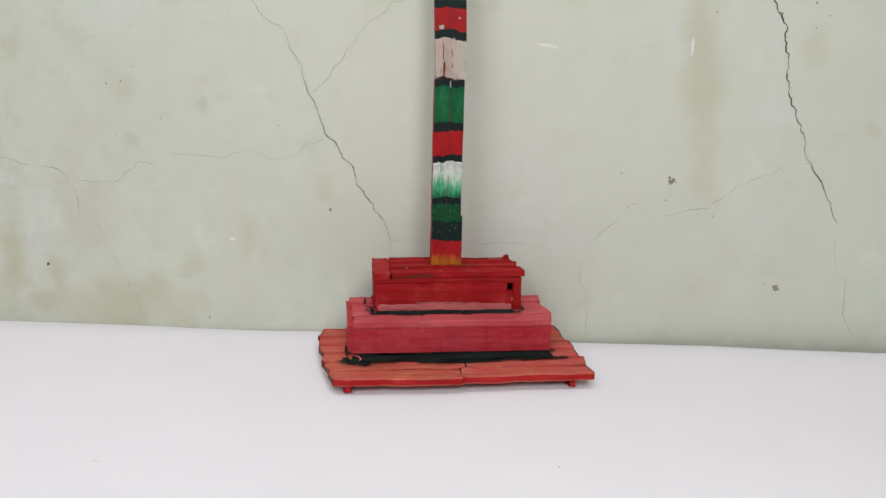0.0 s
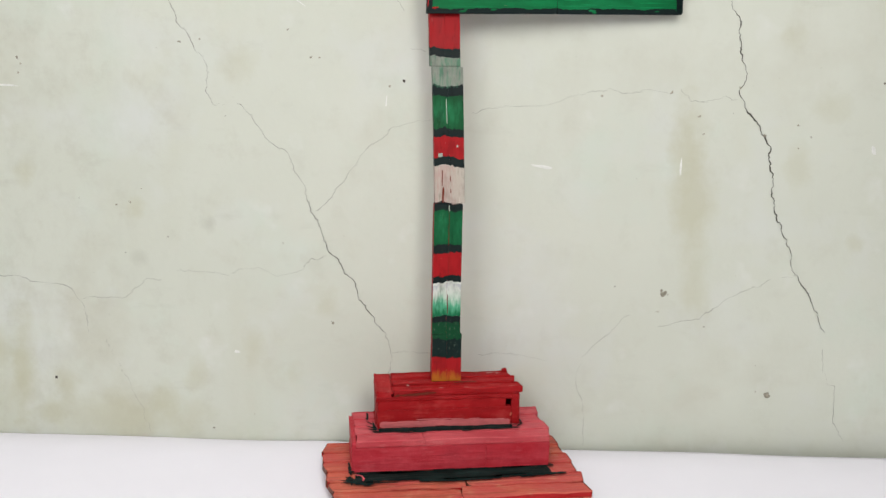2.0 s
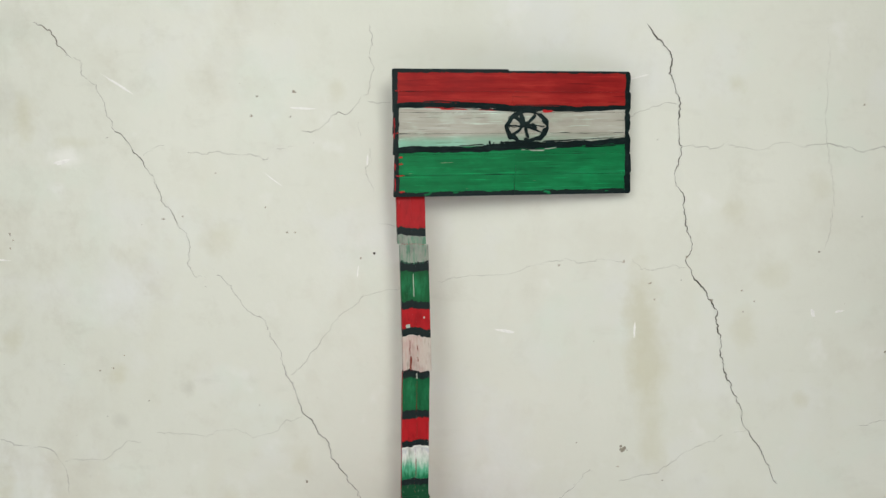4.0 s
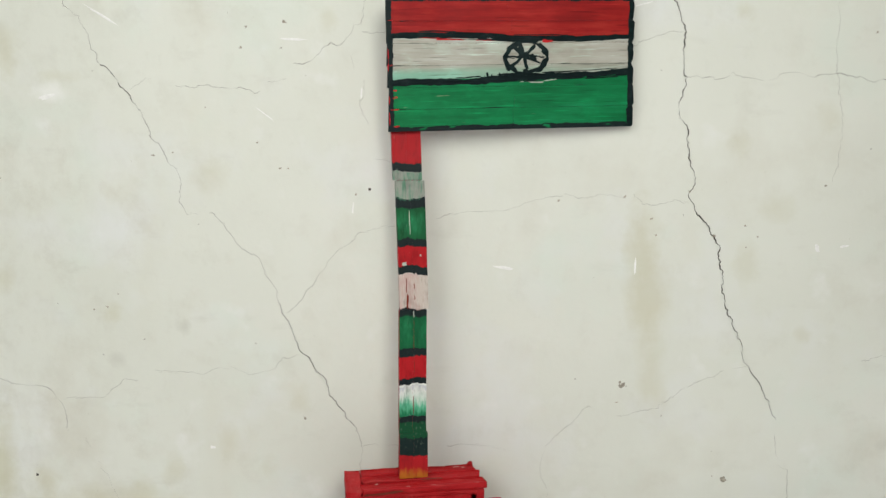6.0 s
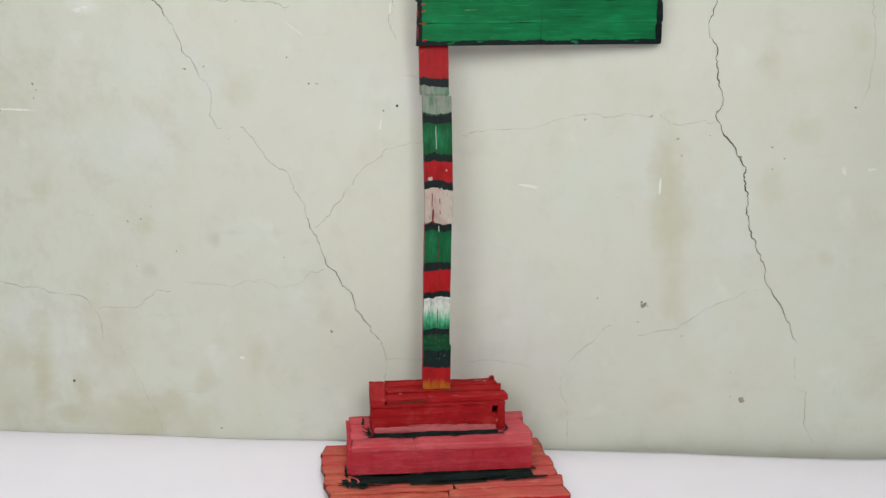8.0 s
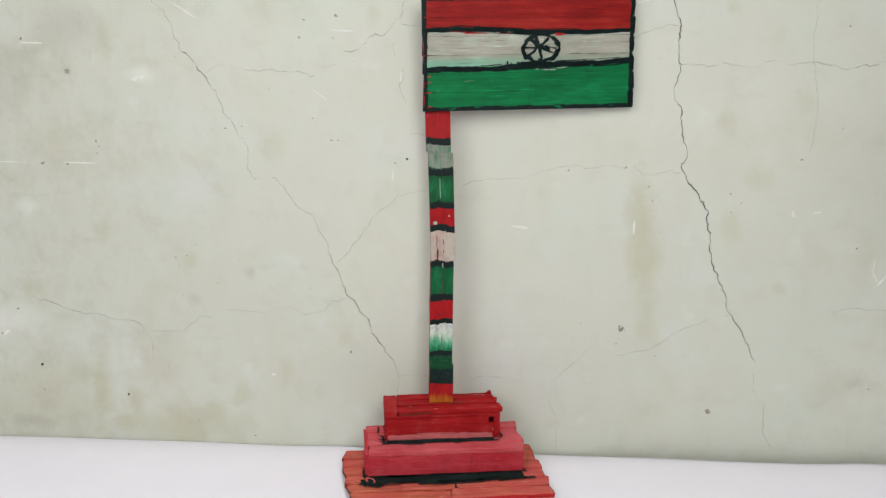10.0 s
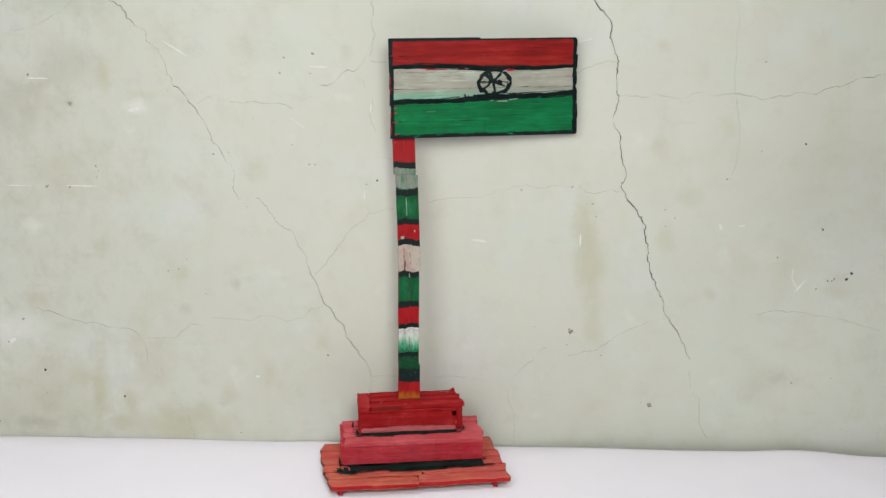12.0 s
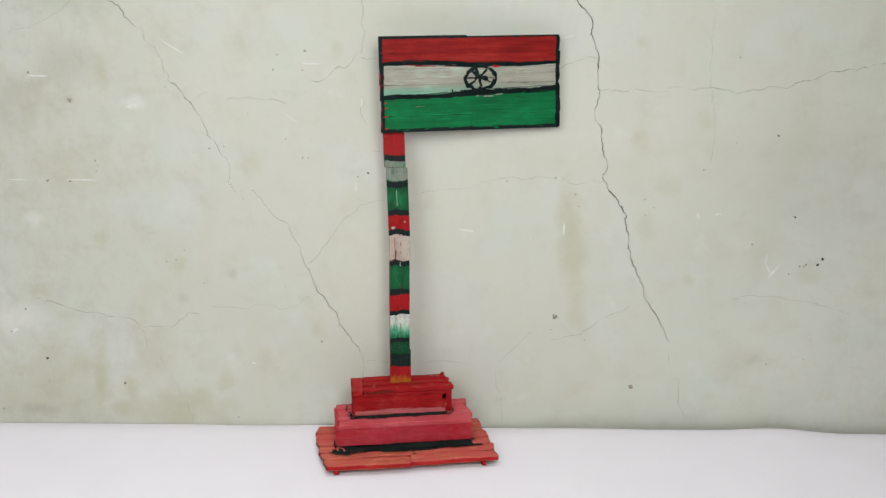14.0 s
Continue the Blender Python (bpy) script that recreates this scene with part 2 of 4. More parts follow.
def pole_paint():
    """The banded paint of the pole, its edges drawn by hand with a stiff brush."""
    n = Nodes("pole_paint", 0.45, 0.12)
    height = n.math("DIVIDE", n.axis(2), K)
    streaks = n.noise(520, 4, 0.65, n.scaled(1, 1, 0.12))
    wobble = n.noise(110, 3, 0.5, n.scaled(1, 1, 0.3))
    at = n.math("ADD", height, n.math("MULTIPLY", n.math("SUBTRACT", wobble, 0.5), 3.0))
    at = n.math("ADD", at, n.math("MULTIPLY", n.math("SUBTRACT", streaks, 0.5), 2.4))
    low = 25.0
    stops, start = [], low
    for end, colour in BANDS:
        stops.append(((start - low) / 175.0, colour))
        start = end
    colour = n.ramp(n.math("DIVIDE", n.math("SUBTRACT", at, low), 175.0), stops, "CONSTANT")

    def between(bottom, top, soft=0.0):
        """1 inside a stretch of the pole; soft: over how many units it fades."""
        if not soft:
            return n.math("MULTIPLY", n.math("GREATER_THAN", at, bottom), n.math("LESS_THAN", at, top))
        rise = n.ramp(n.math("DIVIDE", n.math("SUBTRACT", at, bottom), soft), [(0.0, 0.0), (1.0, 1.0)])
        fall = n.ramp(n.math("DIVIDE", n.math("SUBTRACT", top, at), soft), [(0.0, 0.0), (1.0, 1.0)])
        return n.math("MULTIPLY", rise, fall)

    brush = n.noise(600, 4, 0.65, n.scaled(1, 1, 0.14))
    cloud = n.noise(170, 4, 0.6, n.scaled(1, 1, 0.5))
    # green washed up into the low white band
    fade = n.math("ADD", n.math("DIVIDE", n.math("SUBTRACT", at, 50.4), 9.9), n.math("MULTIPLY", n.math("SUBTRACT", brush, 0.5), 0.7))
    fade = n.math("ADD", fade, n.math("MULTIPLY", n.math("SUBTRACT", cloud, 0.5), 0.7))
    wash = n.ramp(fade, [(0.05, (0.010, 0.15, 0.060)), (0.34, (0.09, 0.36, 0.21)), (0.60, (0.46, 0.56, 0.47)), (0.85, (0.60, 0.61, 0.56)), (1.0, (0.42, 0.44, 0.45))])
    colour = n.mix(between(50.3, 60.6), colour, wash)
    # green streaks in the grey band near the top
    colour = n.mix(n.math("MULTIPLY", between(124.2, 133.5), n.ramp(brush, [(0.44, 0.0), (0.62, 0.8)])), colour, (0.06, 0.20, 0.115))
    # the pale pink band: a red smear on one side, chalk on the other
    rosy = n.ramp(n.math("ADD", n.math("MULTIPLY", n.axis(0), 55.0), n.math("MULTIPLY", n.math("SUBTRACT", cloud, 0.5), 0.9)), [(0.0, 0.45), (0.16, 0.16), (0.30, 0.0)])
    colour = n.mix(n.math("MULTIPLY", between(87.0, 98.6), n.math("MULTIPLY", rosy, n.ramp(brush, [(0.40, 0.1), (0.60, 1.0)]))), colour, (0.40, 0.17, 0.16))
    colour = n.mix(n.math("MULTIPLY", between(87.0, 98.6), n.ramp(brush, [(0.58, 0.0), (0.72, 0.7)])), colour, (0.58, 0.53, 0.47))
    # orange glue at the foot
    glue = n.math("ADD", n.math("SUBTRACT", height, 28.4), n.math("MULTIPLY", n.math("SUBTRACT", n.noise(430, 4, 0.65, n.scaled(1, 1, 0.25)), 0.5), 8.0))
    colour = n.mix(n.ramp(n.math("DIVIDE", glue, 4.5), [(0.2, 0.85), (0.8, 0.0)]), colour, (0.44, 0.15, 0.015))
    # brighter green in the middle of the green bands
    leaf = n.math("MAXIMUM", between(73.3, 85.2, 4.0), between(110.5, 121.8, 4.0))
    colour = n.mix(n.math("MULTIPLY", leaf, n.ramp(n.noise(260, 4, 0.65, n.scaled(1, 1, 0.3)), [(0.40, 0.15), (0.66, 1.0)])), colour, (0.014, 0.165, 0.062))
    # scraped paint low on the pole
    scraped = n.math("MULTIPLY", between(38.0, 49.0), n.ramp(n.noise(160, 3), [(0.42, 0.0), (0.56, 1.0)]))
    colour = n.mix(n.math("MULTIPLY", scraped, n.ramp(n.noise(1100, 3, 0.6, n.scaled(1, 1, 0.6)), [(0.60, 0.0), (0.70, 0.35)])), colour, (0.20, 0.26, 0.20))
    # thin and thick paint, specks
    colour = n.mix(n.ramp(cloud, [(0.34, 0.45), (0.5, 0.0)]), colour, (0.45, 0.45, 0.45), "MULTIPLY")
    colour = n.mix(n.ramp(brush, [(0.32, 0.35), (0.42, 0.0)]), colour, (0.15, 0.14, 0.11), "MULTIPLY")
    colour = n.mix(n.ramp(n.noise(420, 4, 0.65, n.scaled(1, 1, 0.12)), [(0.66, 0.0), (0.76, 0.4)]), colour, (0.42, 0.44, 0.36))
    colour = n.mix(n.ramp(n.noise(900, 2), [(0.77, 0.0), (0.81, 0.5)]), colour, (0.55, 0.52, 0.46))
    return n.done(colour, n.math("ADD", streaks, cloud), 0.45, 0.0004, n.ramp(cloud, [(0.3, 0.35), (0.7, 0.55)]))


def flag_paint():
    """Three brushed bands, red over chalk white over green."""
    n = Nodes("flag_paint", 0.5, 0.1)
    brush = n.noise(270, 5, 0.65, n.scaled(0.09, 1, 1))
    cloud = n.noise(60, 5, 0.65, n.scaled(0.35, 1, 1))
    v = n.math("DIVIDE", n.axis(2), K)
    v = n.math("ADD", v, n.math("MULTIPLY", n.math("SUBTRACT", n.noise(60, 3, 0.5, n.scaled(0.5, 1, 1)), 0.5), 1.8))
    v = n.math("SUBTRACT", v, n.math("MULTIPLY", n.math("DIVIDE", n.axis(0), K), 0.022))
    tone = n.math("ADD", n.math("MULTIPLY", brush, 0.5), n.math("MULTIPLY", cloud, 0.5))
    red = n.ramp(tone, [(0.34, (0.155, 0.006, 0.006)), (0.5, (0.25, 0.010, 0.009)), (0.66, (0.335, 0.026, 0.018))])
    white = n.ramp(tone, [(0.34, (0.25, 0.240, 0.188)), (0.5, (0.355, 0.347, 0.288)), (0.66, (0.44, 0.436, 0.38))])
    green = n.ramp(tone, [(0.34, (0.002, 0.075, 0.024)), (0.5, (0.003, 0.14, 0.043)), (0.68, (0.008, 0.19, 0.066))])
    low = n.math("SUBTRACT", v, 16.6)
    washed = n.math("MULTIPLY", n.ramp(n.math("DIVIDE", low, 6.0), [(0.25, 0.75), (0.62, 0.0)]), n.ramp(n.axis(0), [(0.02, 1.0), (0.09, 0.15)]))
    white = n.mix(washed, white, (0.165, 0.41, 0.29))
    upper = n.math("GREATER_THAN", n.math("ADD", v, n.math("MULTIPLY", n.math("DIVIDE", n.axis(0), K), 0.022)), 29.9)
    lower = n.math("LESS_THAN", v, 16.2)
    colour = n.mix(upper, white, red)
    colour = n.mix(lower, colour, green)
    colour = n.mix(n.ramp(n.noise(800, 3, 0.6, n.scaled(0.08, 1, 1)), [(0.70, 0.0), (0.78, 0.4)]), colour, (0.55, 0.40, 0.32))
    thread = n.noise(800, 4, 0.6, n.scaled(0.045, 1, 1, (0.4, 0, 0.9)))
    colour = n.mix(n.ramp(thread, [(0.30, 0.75), (0.39, 0.0)]), colour, (0.35, 0.35, 0.35), "MULTIPLY")
    colour = n.mix(n.ramp(thread, [(0.58, 0.0), (0.67, 0.55)]), colour, (1.6, 2.0, 2.0), "MULTIPLY")
    patch = n.noise(75, 4, 0.6, n.scaled(0.6, 1, 1, (2.4, 0, 1.1)))
    colour = n.mix(n.ramp(patch, [(0.52, 0.0), (0.70, 0.5)]), colour, (1.35, 1.7, 1.7), "MULTIPLY")
    rough = n.math("MULTIPLY", n.math("SUBTRACT", n.noise(190, 4, 0.6), 0.5), 2.2)
    across, high = n.math("ADD", n.math("DIVIDE", n.axis(0), K), rough), n.math("ADD", n.math("DIVIDE", n.axis(2), K), n.math("MULTIPLY", rough, 0.8))
    border = n.math("MAXIMUM", n.math("LESS_THAN", high, 1.5), n.math("GREATER_THAN", high, 41.5))
    border = n.math("MAXIMUM", border, n.math("LESS_THAN", across, 0.55))
    border = n.math("MAXIMUM", border, n.math("GREATER_THAN", across, 80.7))
    nick = n.ramp(n.noise(330, 2, 0.5, n.scaled(0.35, 1, 1)), [(0.66, 1.0), (0.70, 0.0)])
    colour = n.mix(n.math("MULTIPLY", border, nick), colour, BLACK)
    return n.done(colour, brush, 0.35, 0.0004, n.ramp(cloud, [(0.3, 0.42), (0.7, 0.6)]))


WALL = old_wall_paint()
ROOM_PAINT = plain("room_paint", (0.74, 0.74, 0.70), 0.8, 6.0, 0.05)
FLOOR_STONE = plain("floor_stone", (0.38, 0.36, 0.33), 0.5, 20.0, 0.15)
TABLE_WOOD = plain("table_wood", (0.22, 0.13, 0.07), 0.45, 30.0, 0.25)
PAPER = plain("white_paper", (0.80, 0.784, 0.838), 0.75, 25.0, 0.015, 0.08, 0.0006)
CRACK_DARK = plain("crack_dark", (0.085, 0.08, 0.065), 0.9, 300.0, 0.5)
CRACK_FAINT = plain("crack_faint", (0.205, 0.195, 0.16), 0.9, 300.0, 0.25)
PIT = plain("pit_brown", (0.31, 0.285, 0.225), 0.9, 700.0, 0.5)
PIT_DARK = plain("pit_dark", (0.07, 0.06, 0.05), 0.9, 700.0, 0.4)
SCRATCH = plain("scratch_white", (0.74, 0.74, 0.70), 0.6, 500.0, 0.1)
BLACK_PAINT = painted_wood("black_paint", BLACK, (0.016, 0.040, 0.034), 1, 0.5, gloss=0.04)
BASE_BLACK = painted_wood("green_black_paint", (0.004, 0.015, 0.0135), (0.020, 0.048, 0.043), 1, 0.6, gloss=0.05)
RED_WOOD = painted_wood("crimson_paint", (0.36, 0.009, 0.012), (0.48, 0.07, 0.06), 1, 0.35, (0.29, 0.006, 0.008), lined=0.03)
RED_WOOD_DEEP = painted_wood("crimson_paint_depth", (0.37, 0.011, 0.014), (0.52, 0.11, 0.10), 2, 0.4, (0.30, 0.006, 0.009))
PINK_WOOD = painted_wood("pink_paint", (0.53, 0.049, 0.068), (0.58, 0.12, 0.14), 1, 0.35, (0.43, 0.018, 0.030), lined=0.0)
# lid boards: dry paler paint, with light from above put into the colour
PINK_TOP = painted_wood("pale_lit_pink_paint", (0.59, 0.105, 0.120), (0.64, 0.21, 0.21), 1, 0.4, (0.49, 0.050, 0.066), lined=-0.02)
PLATE_WOOD = painted_wood("orange_red_paint", ORANGE, (0.58, 0.28, 0.17), 1, 0.7, (0.50, 0.078, 0.072), lined=0.09)
PALE_TOUCH = painted_wood("pale_touch", (0.36, 0.40, 0.33), (0.45, 0.45, 0.40), 1, 0.5)
PALE_CHIP = painted_wood("pale_chip", (0.52, 0.27, 0.23), (0.62, 0.45, 0.40), 1, 0.6)
PALE_PINK = painted_wood("dry_pink_paint", (0.55, 0.13, 0.135), (0.62, 0.25, 0.24), 1, 0.5)
END_WOOD = painted_wood("worn_end_wood", (0.13, 0.036, 0.024), (0.36, 0.16, 0.09), 1, 0.7)
BARE_BROWN = painted_wood("bare_brown", (0.15, 0.027, 0.017), (0.24, 0.06, 0.04), 1, 0.7, gloss=0.02)
EDGE_RED = painted_wood("edge_red_paint", (0.42, 0.014, 0.016), (0.5, 0.12, 0.08), 1, 0.35)
POLE_SIDE = painted_wood("pole_side_paint", (0.36, 0.030, 0.030), (0.45, 0.14, 0.10), 3, 0.4)
POLE_PAINT, FLAG_PAINT = pole_paint(), flag_paint()


# ---- mesh helpers ----
def mesh_of(name, verts, faces, mats, index=None, smooth=False):
    data = bpy.data.meshes.new(name)
    data.from_pydata([tuple(v) for v in verts], [], faces)
    for mat in mats if hasattr(mats, "__len__") else [mats]:
        data.materials.append(mat)
    if index:
        data.polygons.foreach_set("material_index", index)
    if smooth:
        data.polygons.foreach_set("use_smooth", [True] * len(data.polygons))
    data.update()
    return data


def part(name, data, parent, label=""):
    ob = new(name, data)
    ob.parent = parent
    return tagged(ob, label)


def box(x0, x1, y0, y1, z0, z1):
    verts = [(x, y, z) for x in (x0, x1) for y in (y0, y1) for z in (z0, z1)]
    faces = [(0, 1, 3, 2), (4, 6, 7, 5), (0, 4, 5, 1), (2, 3, 7, 6), (0, 2, 6, 4), (1, 5, 7, 3)]
    return verts, faces


def slab(name, bounds, mat, label, kind="structure", category="", bevel=0.0):
    ob = new(name, mesh_of(name, *box(*bounds), mat))
    if bevel:
        mod = ob.modifiers.new("bevel", "BEVEL")
        mod.width, mod.segments = bevel, 2
    return tagged(ob, label, category or name.split("_")[0], kind=kind)


def stick(a, b, across, wide, thick, rng, wear=0.22, skew=0.35, round_off=0.2, nip=0.9, tail=None):
    """A flat wooden stick from a to b (units): rounded section, wavy worn edges, ends cut not quite square. across: its broad direction."""
    a, b, across = Vector(a), Vector(b), Vector(across).normalized()
    length = (b - a).length
    along = (b - a) / length
    up = along.cross(across).normalized()
    r = min(0.7, thick * round_off)
    w, h = wide / 2, thick / 2
    bend = r * 0.29
    ring = []
    for sp, sq in ((-1, -1), (1, -1), (1, 1), (-1, 1)):
        corner = [(sp * w, sq * (h - r)), (sp * (w - bend), sq * (h - bend)), (sp * (w - r), sq * h)]
        ring += corner if sp * sq < 0 else corner[::-1]
    end = min(0.08, 0.5 / length)
    middle = max(3, int(length / 4))
    cuts = [0.0, end] + [end + (1 - 2 * end) * (i + 1) / (middle + 1) for i in range(middle)] + [1 - end, 1.0]
    verts, faces = [], []
    sk0, sk1 = rng.uniform(-skew, skew), rng.uniform(-skew, skew)
    seed = rng.uniform(0, 900)
    size = len(ring)
    for i, s in enumerate(cuts):
        at = s * length
        drift = lambda k, step: noise.noise((at / step, seed, k))
        base = a.lerp(b, s) + across * drift(0.5, 13.0) * wear * 0.6 + up * drift(9.5, 13.0) * wear * 0.5
        shrink = nip if i == 0 else (tail or nip) if i == len(cuts) - 1 else 1.0
        lean = sk0 * max(0.0, 1 - at / 2.5) + sk1 * max(0.0, 1 - (length - at) / 2.5)
        for j, (p, q) in enumerate(ring):
            p2 = p * shrink + drift(20.5 + j // 3, 3.5) * wear * 0.7
            q2 = q * shrink + drift(40.5 + j // 3, 3.5) * wear * 0.5
            verts.append((base + across * p2 + up * q2 + along * lean * p / w) * K)
    for i in range(len(cuts) - 1):
        for j in range(size):
            k = (j + 1) % size
            faces.append((i * size + j, i * size + k, (i + 1) * size + k, (i + 1) * size + j))
    faces.append(tuple(range(size - 1, -1, -1)))
    last = (len(cuts) - 1) * size
    faces.append(tuple(range(last, last + size)))
    return verts, faces


def add_stick(parent, mats, a, b, across, wide, thick, rng, pick=None, name="stick", **more):
    verts, faces = stick(a, b, across, wide, thick, rng, **more)
    index = None
    if pick:
        data = mesh_of(name, verts, faces, mats)
        index = [pick(p.normal) for p in data.polygons]
        data.polygons.foreach_set("material_index", index)
    else:
        data = mesh_of(name, verts, faces, mats)
    return part(name, data, parent)


def stroke(points, width, rng, normal, wobble=0.25, lift=0.0, tip=0.0):
    """A brush stroke: a thin raised ribbon along points (units), of uneven width, on a surface with that normal."""
    normal = Vector(normal)
    fine = []
    for p, q in zip(points, points[1:]):
        p, q = Vector(p), Vector(q)
        n = max(2, int((q - p).length / 0.7))
        fine += [p.lerp(q, i / n) for i in range(n)]
    fine.append(Vector(points[-1]))
    verts, faces = [], []
    seed = rng.uniform(0, 500)
    swell = lambda i, k: 1 + wobble * (1.5 * noise.noise((i / 9.0, seed + k, 0.3)) + 0.9 * noise.noise((i / 2.2, seed + k, 7.1)))
    for i, p in enumerate(fine):
        ahead = (fine[min(i + 1, len(fine) - 1)] - fine[max(i - 1, 0)]).normalized()
        side = normal.cross(ahead).normalized()
        taper = 0.6 if i in (0, len(fine) - 1) else 1.0
        if tip:
            taper = max(0.08, min(1.0, (len(fine) - 1 - i) / (tip * len(fine))))
        left, right = (width / 2 * taper * max(0.15, swell(i, k)) for k in (0, 40))
        for off, h in ((-left, lift), (-left * 0.7, lift + 0.06), (right * 0.7, lift + 0.06), (right, lift)):
            verts.append((p + side * off + normal * h) * K)
    for i in range(len(fine) - 1):
        for j in range(3):
            a = i * 4 + j
            faces.append((a, a + 1, a + 5, a + 4))
    return verts, faces


def dry_stroke(points, width, rng, normal, wobble=0.3, lift=0.0, bristles=10, spill=0.05):
    """A stroke of a half-dry brush: a ragged middle and stray bristle marks beside and beyond it."""
    normal, way = Vector(normal), [Vector(p) for p in points]
    steps = [(q - p).length for p, q in zip(way, way[1:])]
    total = sum(steps)

    def at(s):
        left = s * total
        for k, step in enumerate(steps):
            if left <= step or k == len(steps) - 1:
                return way[k].lerp(way[k + 1], left / step)
            left -= step

    pieces = [stroke(points, width * 0.8, rng, normal, wobble, lift)]
    for k in range(bristles):
        a = rng.uniform(-spill, 0.85)
        b = min(1.0 + spill, a + rng.uniform(0.06, 0.3))
        side = normal.cross((at(b) - at(a)).normalized())
        off = side * rng.choice((-1, 1)) * rng.uniform(0.22, 0.56) * width
        line = [at(a + (b - a) * j / 3) + off * rng.uniform(0.93, 1.07) for j in range(4)]
        pieces.append(stroke(line, 0.15 + width * rng.uniform(0.03, 0.12), rng, normal, 0.6, lift + 0.03))
    return joined(pieces)


def joined(pieces):
    verts, faces = [], []
    for v, f in pieces:
        base = len(verts)
        verts += v
        faces += [tuple(i + base for i in face) for face in f]
    return verts, faces


# ---- the room ----
wall_back = slab("wall_back", (-1.6, 1.6, 0.0, 0.15, -0.75, 2.0), WALL, "old off-white plaster wall with hairline cracks and stains")
# side walls, floor and ceiling are unseen, added to close the room and bounce light
slab("wall_left", (-1.75, -1.6, -3.0, 0.15, -0.75, 2.0), ROOM_PAINT, "plain off-white painted side wall")
slab("wall_right", (1.6, 1.75, -3.0, 0.15, -0.75, 2.0), ROOM_PAINT, "plain off-white painted side wall")
# unseen wall; its opening is made up to hold the fill lamp
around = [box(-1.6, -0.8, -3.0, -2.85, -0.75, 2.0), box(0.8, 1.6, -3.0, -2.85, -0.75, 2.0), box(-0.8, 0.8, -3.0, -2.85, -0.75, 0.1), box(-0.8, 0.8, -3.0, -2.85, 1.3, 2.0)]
tagged(new("wall_front", mesh_of("wall_front", *joined(around), ROOM_PAINT)), "plain off-white unseen wall with an opening added for a fill lamp", "wall", kind="structure")
slab("floor", (-1.6, 1.6, -2.85, 0.0, -0.9, -0.75), FLOOR_STONE, "plain grey stone floor of the room")
slab("ceiling", (-1.75, 1.75, -3.0, 0.15, 2.0, 2.12), ROOM_PAINT, "plain white painted ceiling")

# cracks of the plaster: (weight, way points on the wall in units)
CRACKS_LEFT = [
    (0.7, [(-147.8, 205.1), (-142, 202.7), (-139.8, 198), (-136.3, 193.8), (-131.3, 191.7), (-131.2, 187.9), (-125.5, 183.6), (-125.4, 181.2), (-122.7, 177.5), (-122.3, 173.8), (-119.5, 167.5)]),
    (0.95, [(-119.5, 167.5), (-116.2, 165.2), (-110.1, 157.8), (-108.5, 154.4), (-105.6, 151.4)]),
    (0.7, [(-105.6, 151.4), (-102.6, 142.1), (-99.7, 139.9), (-96, 132.4), (-93.6, 131.2)]),
    (0.4, [(-93.6, 131.2), (-92.8, 124), (-92.3, 117.6), (-90, 114.8), (-87, 115)]),
    (0.5, [(-82.6, 115.5), (-77.3, 111.9), (-71.6, 102.7), (-66.7, 100.4), (-64.5, 97.7), (-63.1, 94), (-59.5, 88.5), (-57.6, 80.7)]),
    (0.95, [(-57.6, 80.7), (-49.9, 63.6), (-41.8, 54.2), (-38.5, 45.8), (-30.3, 35.2)]),
    (0.5, [(-30.3, 35.2), (-27.5, 26.4), (-28.7, 16)]),
]
CRACKS_LEFT_HIGH = [
    (0.45, [(-55.3, 79), (-45.4, 90.2), (-36.3, 102.6), (-28.5, 109.4)]),
    (0.22, [(-28.5, 109.4), (-24.8, 110.1), (-14, 112.5)]),
    (0.4, [(-27.9, 207.1), (-26.8, 202.5), (-27.9, 196.7), (-25.9, 192), (-28.1, 182.5)]),
    (0.5, [(-28.1, 182.9), (-30.9, 181.9), (-31.3, 180), (-35.8, 175.3), (-38.6, 176.1), (-47.1, 169.3), (-51.8, 168.9)]),
    (0.25, [(-54.7, 163.4), (-61, 162)]),
    (0.45, [(-63.7, 159.1), (-66.1, 158.5), (-69.9, 160), (-73.8, 159.6), (-85, 160.7), (-88.8, 160.1), (-93.3, 160.6)]),
    (0.2, [(-101.8, 162.6), (-105.2, 161.6), (-109.2, 158.9)]),
    (0.4, [(-28.1, 180.4), (-25, 179.5), (-18.1, 180), (-8, 179)]),
    (0.2, [(-31.3, 172.5), (-30.7, 167.5)]),
    (0.3, [(-27.1, 163.3), (-27.1, 157.6), (-28.7, 156.4), (-27.9, 151.7), (-25.9, 147.8)]),
    (0.3, [(-23.1, 136), (-17.8, 134.9)]),
]
